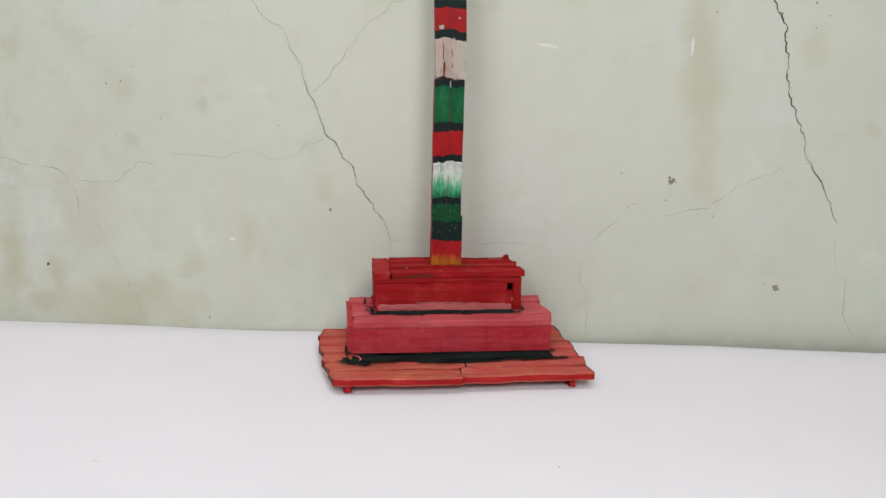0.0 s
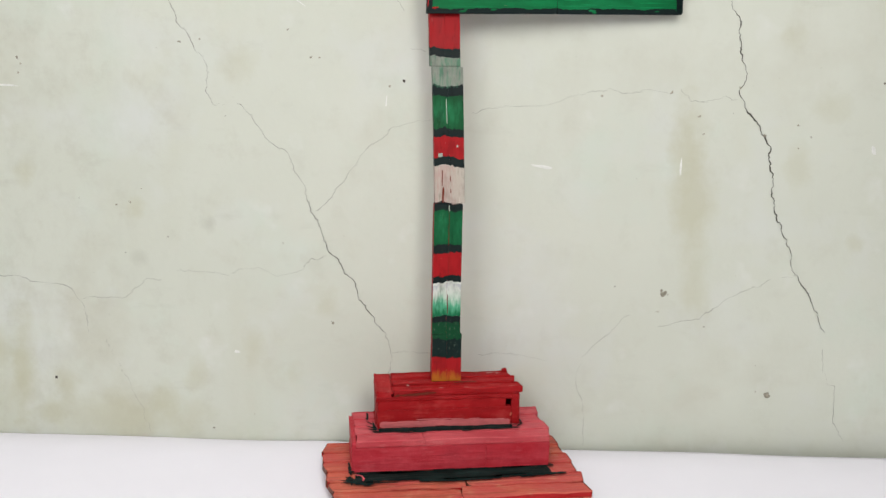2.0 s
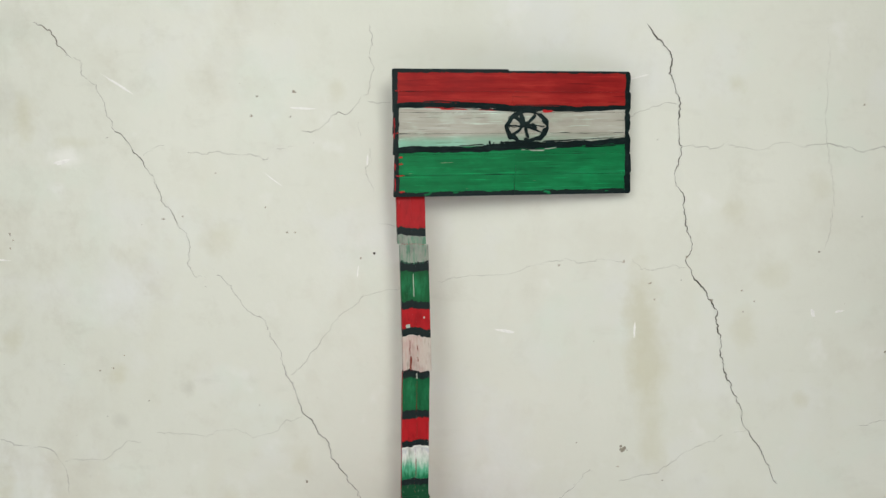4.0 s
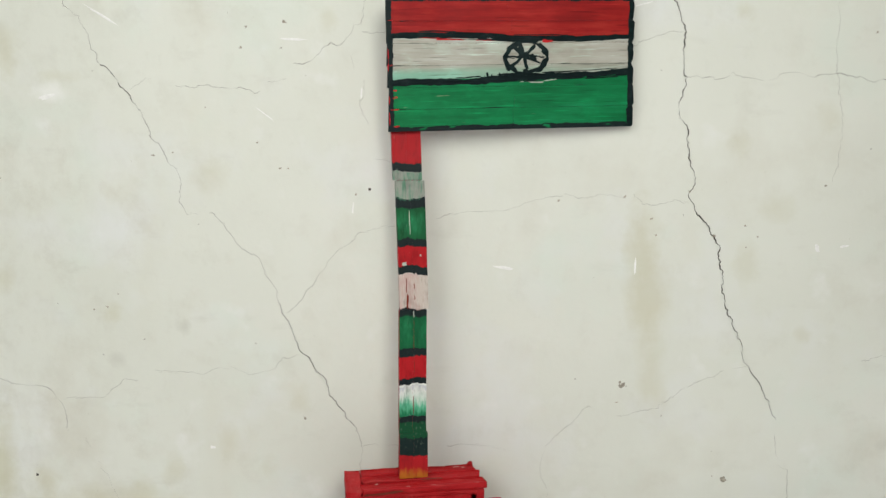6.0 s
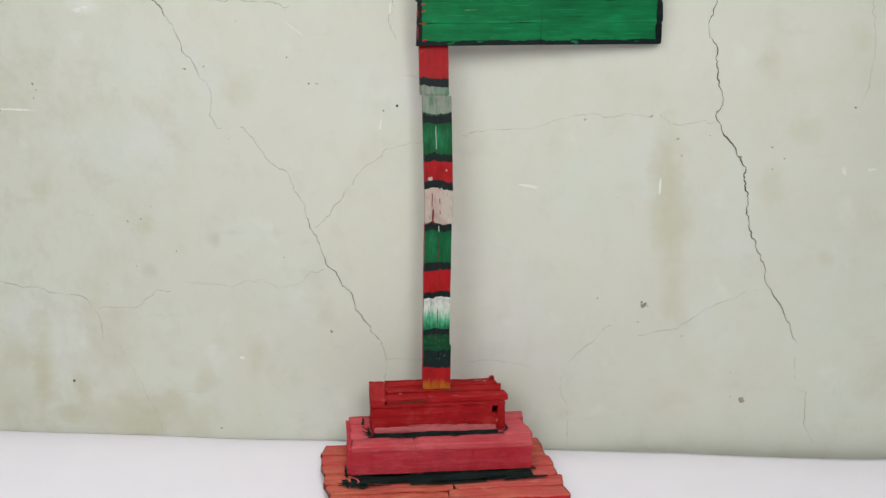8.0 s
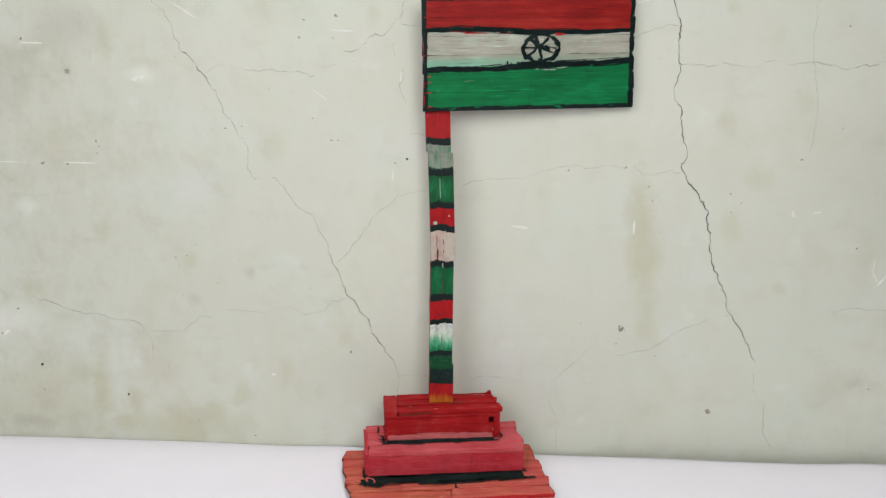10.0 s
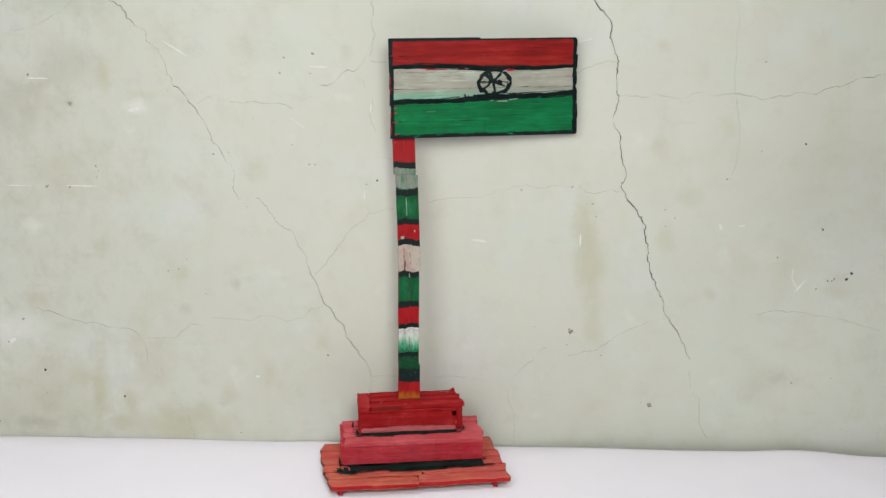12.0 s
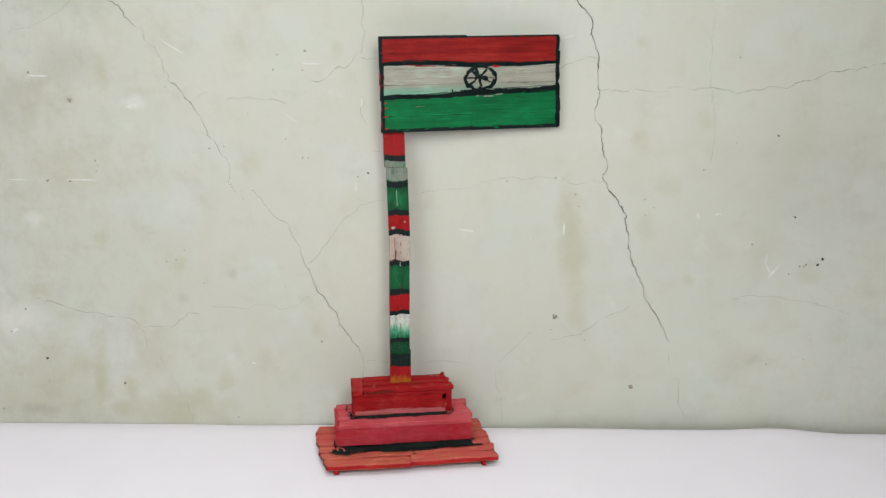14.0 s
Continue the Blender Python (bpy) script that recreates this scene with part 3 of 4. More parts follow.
CRACKS_LEFT_LOW = [
    (0.6, [(-192.4, 58.6), (-182.5, 56.5), (-168.9, 51.9), (-160.6, 51.3), (-151.8, 48.8), (-145.7, 48.9), (-143.3, 47.6)]),
    (0.35, [(-143.3, 47.6), (-142.2, 44.7), (-139.2, 41.4), (-138.3, 31.6)]),
    (0.25, [(-131.7, 29.2), (-126.8, 16.8), (-123.6, 12.3), (-121.4, 6.4), (-116.7, -6.6)]),
    (0.3, [(-139.5, 44.1), (-135.6, 45.1), (-124, 45.3), (-116.1, 52.6), (-111.1, 52.3)]),
    (0.25, [(-105, 55.7), (-87.4, 54.5), (-81.9, 57), (-76.2, 57.9), (-68.3, 54.8), (-60.1, 57.3), (-57.3, 61.4), (-51.2, 62.8)]),
    (0.2, [(-27.5, 27.4), (-20.4, 27.9), (-9, 28)]),
    (0.25, [(-199, 189), (-182, 193), (-163, 205)]),
]
CRACKS_RIGHT = [
    (0.98, [(71.5, 210), (73.8, 206.7), (77.8, 203.3), (80.9, 199.1), (81.3, 195.7), (80.3, 192.4), (84.6, 180.8), (85.1, 169.7), (86.5, 166.4)]),
    (0.92, [(86.5, 166.4), (84.1, 156.5), (84.5, 153.6), (88.2, 146.9), (87.7, 145.1), (88.9, 139.3), (91.6, 131.6), (91.8, 129.4), (90, 125.7)]),
    (1.0, [(90, 125.7), (90.4, 123.2), (93, 118.4), (98.1, 113.1), (102.4, 106.5), (102.3, 102.7), (104.7, 93.2), (104.4, 89), (106.1, 85.8)]),
    (1.0, [(106.1, 85.8), (107.1, 80.7), (109.2, 78.3), (113.2, 69.9), (113.5, 66.5)]),
    (0.98, [(113.5, 66.5), (117.4, 58.8), (125.7, 47)]),
    (0.8, [(125.7, 47), (126.5, 43.3), (128.6, 40.1)]),
    (0.4, [(128.7, 34), (129, 29.6), (132, 20.5), (134.8, 19.9), (135.6, 6.5), (139.8, -0.9)]),
]
CRACKS_RIGHT_HIGH = [
    (0.4, [(86.5, 166.4), (90.8, 166.7), (96.8, 165.6), (103.1, 168.1), (107.6, 166.7), (116.2, 166.1), (123.1, 168.8), (130.9, 167.2)]),
    (0.55, [(130.9, 167.2), (138.7, 168.7), (149.3, 166.9), (156.7, 166.8), (164.8, 168), (169.1, 169.4), (177.6, 169.6), (182.1, 171.8), (187.2, 172.4)]),
    (0.7, [(187.2, 172.4), (197.5, 176.9), (206.6, 177.9), (222, 181)]),
    (0.3, [(20, 176), (45, 176.5), (67.9, 177.1), (78.9, 181.9), (84, 182)]),
    (0.3, [(-1.4, 114.8), (7.8, 117.2), (25.1, 118.5), (42.2, 123.7), (51.4, 123.2), (57.5, 124.6), (66.5, 123.7)]),
    (0.25, [(69.9, 124.9), (73.8, 121), (84.3, 122.6), (88.2, 121.8), (90.4, 122.7)]),
]
CRACKS_RIGHT_LOW = [
    (0.32, [(41.6, 28.4), (51.9, 38.2), (55.9, 43.7), (58.4, 44.2)]),
    (0.24, [(41.4, 25.3), (39.9, 20.1), (40.3, 15.8), (42.6, 11.6), (44, 2), (44, -6)]),
    (0.26, [(4.2, 27.8), (16.2, 28.8), (22.1, 27.6), (29.6, 26.6)]),
    (0.35, [(68.4, 40.7), (83.7, 43.9), (88.2, 48.4), (96.7, 54.3), (102.6, 56.2), (107.2, 59.3)]),
    (0.25, [(111, 60), (115.9, 61)]),
    (0.22, [(137, 210), (138.5, 200), (138, 193), (138.1, 179.1), (139.5, 167.5), (141.4, 159.1), (143, 142.8), (142.2, 134.1), (140.5, 129), (138.6, 128.8)]),
    (0.3, [(158.6, 63.7), (168.7, 65.6), (180.2, 65.2), (206.2, 60.4), (219, 57)]),
]


def crack_mesh(weight, points, rng):
    """A hairline crack: the way broken up into short jagged steps, a sliver whose width comes and goes."""
    line = [Vector((x, 0, z)) for x, z in points]
    while any((q - p).length > 0.9 for p, q in zip(line, line[1:])):
        finer = []
        for p, q in zip(line, line[1:]):
            finer.append(p)
            if (q - p).length > 0.9:
                side = (q - p).cross(Vector((0, 1, 0))).normalized()
                finer.append(p.lerp(q, rng.uniform(0.35, 0.65)) + side * rng.uniform(-1, 1) * min(0.6, 0.23 * (q - p).length))
        line = finer + [line[-1]]
    verts, faces = [], []
    width, seed = 0.05, rng.uniform(0, 900)
    for i, p in enumerate(line):
        swell = 0.75 + 0.9 * noise.noise((i / 14.0, seed, 0.0)) + 0.7 * noise.noise((i / 4.0, seed, 5.0))
        width = 0.35 * width + 0.65 * weight * 0.16 * max(0.12, swell) * rng.uniform(0.6, 1.5)
        if i in (0, len(line) - 1):
            width = 0.03
        ahead = (line[min(i + 1, len(line) - 1)] - line[max(i - 1, 0)]).normalized()
        side = ahead.cross(Vector((0, 1, 0))).normalized() * width
        for q in (p - side, p + side):
            verts.append((q.x * K, -0.00018, q.z * K))
    for i in range(len(line) - 1):
        faces.append((2 * i, 2 * i + 1, 2 * i + 3, 2 * i + 2))
    return verts, faces


rng = random.Random(5)
for weight, points in CRACKS_LEFT + CRACKS_LEFT_HIGH + CRACKS_LEFT_LOW + CRACKS_RIGHT + CRACKS_RIGHT_HIGH + CRACKS_RIGHT_LOW:
    part("crack", mesh_of("crack", *crack_mesh(weight, points, rng), CRACK_DARK if weight > 0.78 else CRACK_FAINT), wall_back)


def blot(x, z, size, rng, flat=1.0, turn=0.0, lift=0.00025):
    """A small uneven pit or fleck on the wall."""
    n, verts = 11, []
    for i in range(n):
        a = 2 * math.pi * i / n
        r = size * rng.uniform(0.6, 1.15)
        p, q = r * math.cos(a), r * math.sin(a) * flat
        verts.append(((x + p * math.cos(turn) - q * math.sin(turn)) * K, -lift * 0.6, (z + p * math.sin(turn) + q * math.cos(turn)) * K))
    verts.append((x * K, -lift, z * K))
    return verts, [(i, n, (i + 1) % n) for i in range(n)]


# small pits low and high on the wall, with their sizes
PITS_LOW = [
    (-49, 38, 1.1), (-190, 15, 0.7), (-199, 53, 1.0), (-207, 41, 1.0), (-215, -1, 0.9), (-121, 80, 0.85), (-126, 79, 0.8),
    (-93, -4, 0.7), (-78, 2, 0.5), (-67, 67, 0.6), (-108, 68, 0.7), (-117, 85, 0.6), (70, 53, 2.1), (68, 46, 0.8), (85, 41, 0.6), (110, 16, 2.0),
    (106, 17, 0.6), (105, 27, 0.5), (179, 29, 0.9), (198, 32, 0.6), (186, 77, 0.8), (193, 81, 1.0), (52, 55, 0.6),
]
PITS_HIGH = [
    (-187, 171, 1.2), (-168, 158, 1.7), (-182, 119, 1.4), (-171, 119, 1.2), (-157, 127, 0.7), (152, 183, 0.8), (77, 116, 0.8),
    (-30, 123, 0.8), (-55, 183, 1.2), (-70, 174, 1.0), (-68, 181, 0.8), (-56, 174, 0.7), (-102, 136, 0.8), (-95, 137, 0.7),
    (-158, 129, 1.0), (-158, 124, 0.8), (-57, 132, 0.9), (-54, 132, 0.7), (-62, 151, 0.7), (-83, 153, 0.6), (-65, 141, 0.7), (67, 124, 1.1),
    (77, 116, 0.8), (79, 110, 0.8), (43, 122, 1.0), (111, 114, 0.8), (116, 110, 0.7), (112, 106, 0.6), (139, 129, 0.8), (186, 106, 1.1), (166, 92, 0.8), (90, 126, 0.9), (100, 110, 1.2),
]
DUST = [(rng.uniform(-215, 215), rng.uniform(-5, 205), rng.uniform(0.25, 0.5)) for i in range(18)]
for x, z, size in PITS_LOW + PITS_HIGH + DUST:
    flecks = [blot(x, z, size * 0.55, rng, rng.uniform(0.6, 1.0), rng.uniform(0, 3))]
    for k in range(5 if size > 1.5 else 2 if size > 0.6 else 0):
        flecks.append(blot(x + rng.uniform(-0.7, 0.7) * size, z + rng.uniform(-0.5, 0.5) * size, size * rng.uniform(0.15, 0.38), rng, rng.uniform(0.5, 1.0), rng.uniform(0, 3)))
    part("pit", mesh_of("pit", *joined(flecks), PIT), wall_back)
SCRATCHES = [
    (-182, 169.5, 6, 0.06, 0.0), (-166, 119.6, 9, 0.04, 0.0), (-196, 119.2, 8, 0.03, 0.0), (69.5, 191, 4, 0.08, 0.28), (-205, 42, 2.2, 0.4, 0.6),
    (-118, 184, 7, 0.07, -0.53), (-138, 156, 3.6, 0.25, 0.3), (72, 98, 3.5, 0.12, 1.57), (178, 78, 4.2, 0.14, 0.95), (175, 80, 4.6, 0.10, -1.05), (174, 84, 3.2, 0.08, 1.57),
    (24, 97, 4.5, 0.13, -0.15), (-52, 177, 5.2, 0.09, 0.0), (-31, 118, 2.6, 0.12, 1.5), (-62, 151, 4.4, 0.06, -0.62), (-28, 159, 2.6, 0.14, 1.5), (138, 106, 2.0, 0.4, -1.1), (148, 107, 1.6, 0.3, 0.2), (-84, 26, 1.1, 0.7, 0.0),
]
for x, z, size in ((-190, 27, 0.8), (-151, 14, 0.7), (-25, 125, 0.65), (202, 85, 0.9), (200, 82, 0.85), (186, 106, 0.6), (174, 146, 0.65), (194, 82, 0.5), (191, 81, 0.45)):
    part("pit", mesh_of("pit", *blot(x, z, size, rng, rng.uniform(0.75, 1.0), rng.uniform(0, 3)), PIT_DARK), wall_back)
for x, z, size, flat, turn in SCRATCHES:
    part("scratch", mesh_of("scratch", *blot(x, z, size, rng, flat, turn), SCRATCH), wall_back)

# the table, wholly covered by its paper where the camera looks
table = tagged(new("table"), "plain wooden table covered with white paper", "table")
part("tabletop", mesh_of("tabletop", *box(-0.6, 0.6, -0.75, -0.048, -0.036, -0.0046), TABLE_WOOD), table)
for x in (-0.55, 0.55):
    for y in (-0.70, -0.09):
        part("leg", mesh_of("leg", *box(x - 0.025, x + 0.025, y - 0.025, y + 0.025, -0.75, -0.036), TABLE_WOOD), table)


def paper_sheet():
    """A big sheet of paper: flat on the table, bent down to the wall so that its back edge fits the camera's view, with
    a lifted lip and a narrow gap at one end.
    """
    nx, ny = 170, 70
    verts, faces = [], []
    clamp = lambda v: max(0.0, min(1.0, v))
    for j in range(ny + 1):
        s = (j / ny) ** 0.55
        for i in range(nx + 1):
            x = -0.48 + 0.96 * i / nx
            u = x / K
            gap = 0.15 + 0.5 * clamp((u + 90) / 40) + 4.0 * clamp((u - 30) / 60)
            y = -gap * s + (-0.62 / K) * (1 - s)
            end = -8.0 + 0.35 * (gap - 0.6) + 2.1 * math.exp(-((u - 184) / 17) ** 2) - 1.7 * clamp((u - 198) / 20)
            end += 0.5 * math.exp(-((u + 52) / 14) ** 2) - 0.6 * clamp((-150 - u) / 50) + 0.12 * math.sin(u / 11)
            bend_down = clamp((y + 28) / 28) ** 2
            wave = 0.35 * noise.noise((x * 9, y * K * 9, 0)) + 0.15 * noise.noise((x * 28, y * K * 28, 3))
            calm = clamp(math.hypot(u + 4, y + 40) / 55 - 0.75) * (1 - bend_down)
            for along, high in ((u - 215 + 0.8 * (y + 60), 0.5), (u + 240 - 0.6 * (y + 70), 0.4)):
                wave += high * math.exp(-(along / 9) ** 2)
            z = TABLE + (end - TABLE) * bend_down + wave * calm
            verts.append((x, y * K, z * K - 0.0004))
    for j in range(ny):
        for i in range(nx):
            a = j * (nx + 1) + i
            faces.append((a, a + 1, a + nx + 2, a + nx + 1))
    ob = new("paper_sheet", mesh_of("paper_sheet", verts, faces, PAPER, smooth=True))
    mod = ob.modifiers.new("thickness", "SOLIDIFY")
    mod.thickness, mod.offset = 0.0004, -1
    return tagged(ob, "large white paper sheet lying on the table", "paper")


paper = paper_sheet()
for x, y, size in ((23.0, -106.2, 0.5), (-90.0, -113.0, 0.45), (-88.6, -113.1, 0.3)):
    verts, faces = blot(x, 0.0, size, rng, 0.5)
    part("speck", mesh_of("speck", [(v[0], y * K + v[2], TABLE * K + 0.0009 - v[1]) for v in verts], faces, PIT), paper, "small grey speck")

# ---- the flag model of craft sticks ----
model = tagged(new("flag_model"), "handmade flag on a stepped base, built of painted wooden craft sticks", "flag model")
model.matrix_world = pose(-4.51 * K, -39.8 * K, TABLE * K + 0.0002, 0, 0, 9.5) @ Matrix.Scale(1.0136, 4)
TURN = radians(9.5)


def local(x, y):
    """Plan units, before the model was set back towards the wall, to those of the model."""
    x, y = x + 4.45, y + 44.1
    return x * math.cos(TURN) + y * math.sin(TURN), -x * math.sin(TURN) + y * math.cos(TURN)


rng = random.Random(11)
X, Y, Z = (1, 0, 0), (0, 1, 0), (0, 0, 1)

# bottom plate: two cross bearers and six rows of sticks, two to a row
plate = part("base_plate", mesh_of("base_plate", *stick((-33.4, -20.9, 1.0), (-33.4, 20.5, 1.0), X, 2.2, 2.0, rng), EDGE_RED), model, "orange-red plate of wooden sticks")
add_stick(plate, EDGE_RED, (33.5, -20.9, 1.0), (33.5, 20.5, 1.0), X, 2.2, 2.0, rng, name="bearer")
front_red = lambda n: 1 if n.y < -0.6 else 2 if abs(n.x) > 0.6 else 0
for row in range(6):
    y = -21.25 + 7.08 * (row + 0.5)
    left, right = (-38.4, -39.3, -40.4, -40.9, -41.2, -40.6)[row], (39.6, 40.2, 39.5, 39.9, 38.9, 39.2)[row]
    joint = [0.0, 2.5, -3.0, 1.0, -2.0, 0.5][row]
    # the front stick of one side is glued on askew
    back, fore, wide, z = (0.5, -1.3, 6.9, 3.22) if row == 0 else (0.0, -0.1, 7.1, 3.3)
    add_stick(plate, [PLATE_WOOD, EDGE_RED, END_WOOD], (left, y + back, z), (joint - 0.1, y + fore, z), Y, wide, 2.6, rng, front_red, wear=0.55, skew=0.9, round_off=0.16, nip=0.74, tail=0.95)
    add_stick(plate, [PLATE_WOOD, EDGE_RED, END_WOOD], (joint + 0.1, y + 0.2, 3.35), (right, y + 0.15, 3.3), Y, 7.1, 2.6, rng, front_red, wear=0.5, skew=0.7, round_off=0.16)

# middle tier: core, front, back and end boards, and a lid of sticks
x0, x1, y0, y1 = -32.0, 31.4, -2.6, 22.2
core_verts, core_faces = box(x0 + 2.6, x1 - 2.6, y0 + 2.6, y1 - 2.6, 4.7, 12.4)
tier = part("middle_tier", mesh_of("middle_tier", [Vector(v) * K for v in core_verts], core_faces, PINK_WOOD), model, "pink middle step of wooden sticks")
add_stick(tier, PINK_WOOD, (x0 + 0.3, y0 + 1.3, 8.8), (10.4, y0 + 1.25, 8.8), Z, 8.2, 2.3, rng, wear=0.2, skew=0.1, nip=1.0, round_off=0.12)
add_stick(tier, PINK_WOOD, (10.2, y0 + 1.32, 8.75), (x1 - 0.2, y0 + 1.3, 8.7), Z, 8.2, 2.3, rng, wear=0.2, skew=0.1, nip=1.0, round_off=0.12)
add_stick(tier, PINK_WOOD, (x0 + 0.3, y1 - 1.3, 8.8), (x1 - 0.3, y1 - 1.3, 8.8), Z, 8.2, 2.3, rng)
add_stick(tier, PINK_WOOD, (x0 + 0.3, y0 + 0.5, 9.7), (x0 + 0.4, y1 - 2.0, 9.8), Z, 10.0, 1.5, rng, wear=0.3)
add_stick(tier, PINK_WOOD, (x1 - 1.2, y0 + 2.6, 8.8), (x1 - 1.2, y1 - 2.5, 8.8), Z, 8.2, 2.3, rng)
for row in range(4):
    y = y0 + 6.2 * (row + 0.5)
    joint = (-9.8, 14.0, -4.0, 9.0)[row]
    end = x1 + (0.1, 0.9, -0.2, 1.0)[row]
    add_stick(tier, PINK_TOP, (x0 + 1.0 + rng.uniform(-0.2, 0.4), y, 14.05), (joint + 0.1, y, 14.05), Y, 6.25, 2.25, rng, wear=0.3, skew=0.5, round_off=0.14, nip=0.97)
    add_stick(tier, PINK_TOP, (joint - 0.05, y, 13.98), (end, y, 14.0), Y, 6.25, 2.25, rng, wear=0.3, skew=0.5, round_off=0.14, nip=0.95)

# top tier: a box with one short board, which leaves a small square hole
x0, x1, y0, y1 = -24.2, 23.4, 7.2, 22.4
top = part("top_tier", mesh_of("top_tier", *stick((x0 + 1, y1 - 1.4, 20.5), (x1 - 1, y1 - 1.4, 20.5), Z, 10.4, 2.3, rng), RED_WOOD), model, "crimson top step of wooden sticks")
add_stick(top, RED_WOOD, (x0 + 0.4, y0 + 1.2, 18.0), (x1 - 2.9, y0 + 1.2, 18.3), Z, 6.3, 2.2, rng, wear=0.25, skew=0.08, round_off=0.12)
add_stick(top, RED_WOOD, (x0 + 0.5, y0 + 1.25, 22.6), (18.5, y0 + 1.25, 22.8), Z, 3.6, 2.2, rng, wear=0.2, skew=0.08, round_off=0.12)
add_stick(top, RED_WOOD, (x0 + 0.2, y0 + 1.0, 25.0), (20.6, y0 + 1.05, 25.1), Z, 1.9, 2.3, rng, wear=0.3)
add_stick(top, RED_WOOD_DEEP, (x1 - 1.5, y0 + 1.2, 15.3), (x1 - 1.5, y0 + 1.2, 25.8), X, 2.7, 2.3, rng, skew=0.1)
add_stick(top, RED_WOOD_DEEP, (x0 + 1.1, y0 + 2.4, 20.5), (x0 + 1.1, y1 - 2.6, 20.5), Z, 10.4, 2.2, rng)
add_stick(top, RED_WOOD_DEEP, (x1 - 1.1, y0 + 2.4, 20.5), (x1 - 1.1, y1 - 2.6, 20.5), Z, 10.4, 2.2, rng)
add_stick(top, RED_WOOD_DEEP, (x0 + 2.6, y0 - 0.1, 26.6), (x0 + 2.9, y1 + 0.3, 27.3), X, 5.5, 2.3, rng, wear=0.4, skew=0.6)
for y, wide, a, b, z in ((y0 + 2.3, 5.05, -19.0, 23.6, 27.0), (y0 + 7.5, 5.15, -18.6, 22.8, 27.35), (y0 + 12.6, 5.05, -18.4, 21.6, 27.45)):
    add_stick(top, RED_WOOD, (a, y, z), (b, y, z + rng.uniform(-0.1, 0.3)), Y, wide, 2.3, rng, wear=0.55, skew=0.6, round_off=0.18)
add_stick(top, RED_WOOD, (20.0, y1 - 0.6, 28.6), (21.6, y1 - 0.6, 28.9), Y, 1.6, 1.4, rng)

# black paint along the foot of the two upper steps, and a pink smear above it
part("black_stroke", mesh_of("black_stroke", *joined([
    dry_stroke([(-31.5, -5.4, 4.6), (-20, -5.9, 4.6), (0, -6.3, 4.6), (20, -5.9, 4.6), (30.8, -5.4, 4.6)], 7.4, rng, Z, 0.12, 0.15, 46),
    dry_stroke([(-12, -9.7, 4.6), (-2, -10.1, 4.6), (14, -9.6, 4.6)], 1.8, rng, Z, 0.5, 0.15, 10),
    dry_stroke([(-33.4, -5.0, 4.6), (-32.4, -8.2, 4.6), (-29.6, -9.9, 4.6), (-26.0, -10.2, 4.6)], 2.7, rng, Z, 0.4, 0.15, 16),
    *[stroke([(-32.4, -7.6, 4.6), ((ex - 32.4) / 2, (ey - 7.6) / 2 - 0.3, 4.6), (ex, ey, 4.6)], wide, rng, Z, 0.45, 0.17, 0.8) for ex, ey, wide in
      ((-36.6, -7.0, 1.5), (-36.0, -9.0, 1.9), (-34.8, -5.0, 1.2), (-33.0, -11.2, 1.6))],
    dry_stroke([(20, -9.2, 4.6), (28, -8.8, 4.6), (35.5, -8.0, 4.6)], 1.2, rng, Z, 0.6, 0.15, 9),
    dry_stroke([(-33.0, 5, 4.6), (-33.0, 0, 4.6), (-32.8, -4, 4.6)], 0.7, rng, Z, 0.6, 0.15, 6)]), BASE_BLACK), plate, "black paint stroke")
part("paint_thread", mesh_of("paint_thread", *stroke([(-31.5, -4.5, 5.1), (-29.6, -5.6, 5.2), (-28.9, -7.4, 5.1), (-29.4, -8.8, 5.0)], 0.5, rng, Z, 0.2, 0.05), PINK_TOP), plate, "curled thread of red paint")
part("black_stroke", mesh_of("black_stroke", *joined([
    dry_stroke([(-23.5, 5.4, 15.2), (-8, 5.1, 15.2), (8, 5.2, 15.2), (20.5, 5.6, 15.2)], 3.8, rng, Z, 0.14, 0.12, 30),
    *[stroke([(sx, sy, 15.2), ((sx + ex) / 2, (sy + ey) / 2 - 0.2, 15.2), (ex, ey, 15.2)], wide, rng, Z, 0.45, 0.13, 0.8) for sx, sy, ex, ey, wide in
      ((-22.5, 4.6, -26.0, 3.6, 1.6), (-24.2, 6.0, -26.8, 6.6, 1.3), (-24.4, 7.5, -27.2, 9.5, 1.5), (-24.6, 10, -26.8, 13, 1.3), (-24.4, 6, -24.9, 13, 1.4))],
    dry_stroke([(-26.6, 14, 15.2), (-26.2, 20, 15.2)], 0.8, rng, Z, 0.7, 0.12, 5),
    dry_stroke([(22.2, 5.4, 15.2), (24.0, 7.2, 15.2), (24.4, 11, 15.2)], 0.6, rng, Z, 0.7, 0.12, 6)]), BASE_BLACK), tier, "black paint stroke")
part("pink_smear", mesh_of("pink_smear", *dry_stroke([(-23, y0 - 0.02, 16.3), (-5, y0 - 0.02, 16.6), (8, y0 - 0.02, 16.3), (20, y0 - 0.02, 16.3)], 2.7, rng, (0, -1, 0), 0.28, 0.05, 20), PALE_PINK), top, "dry pink paint smear")
part("worn_patch", mesh_of("worn_patch", *dry_stroke([(-18.3, y0 - 0.36, 26.4), (-12, y0 - 0.36, 26.6), (-5.0, y0 - 0.36, 27.0)], 0.6, rng, (0, -1, 0), 1.0, 0.05, 26), BARE_BROWN), top, "worn bare brown wood")
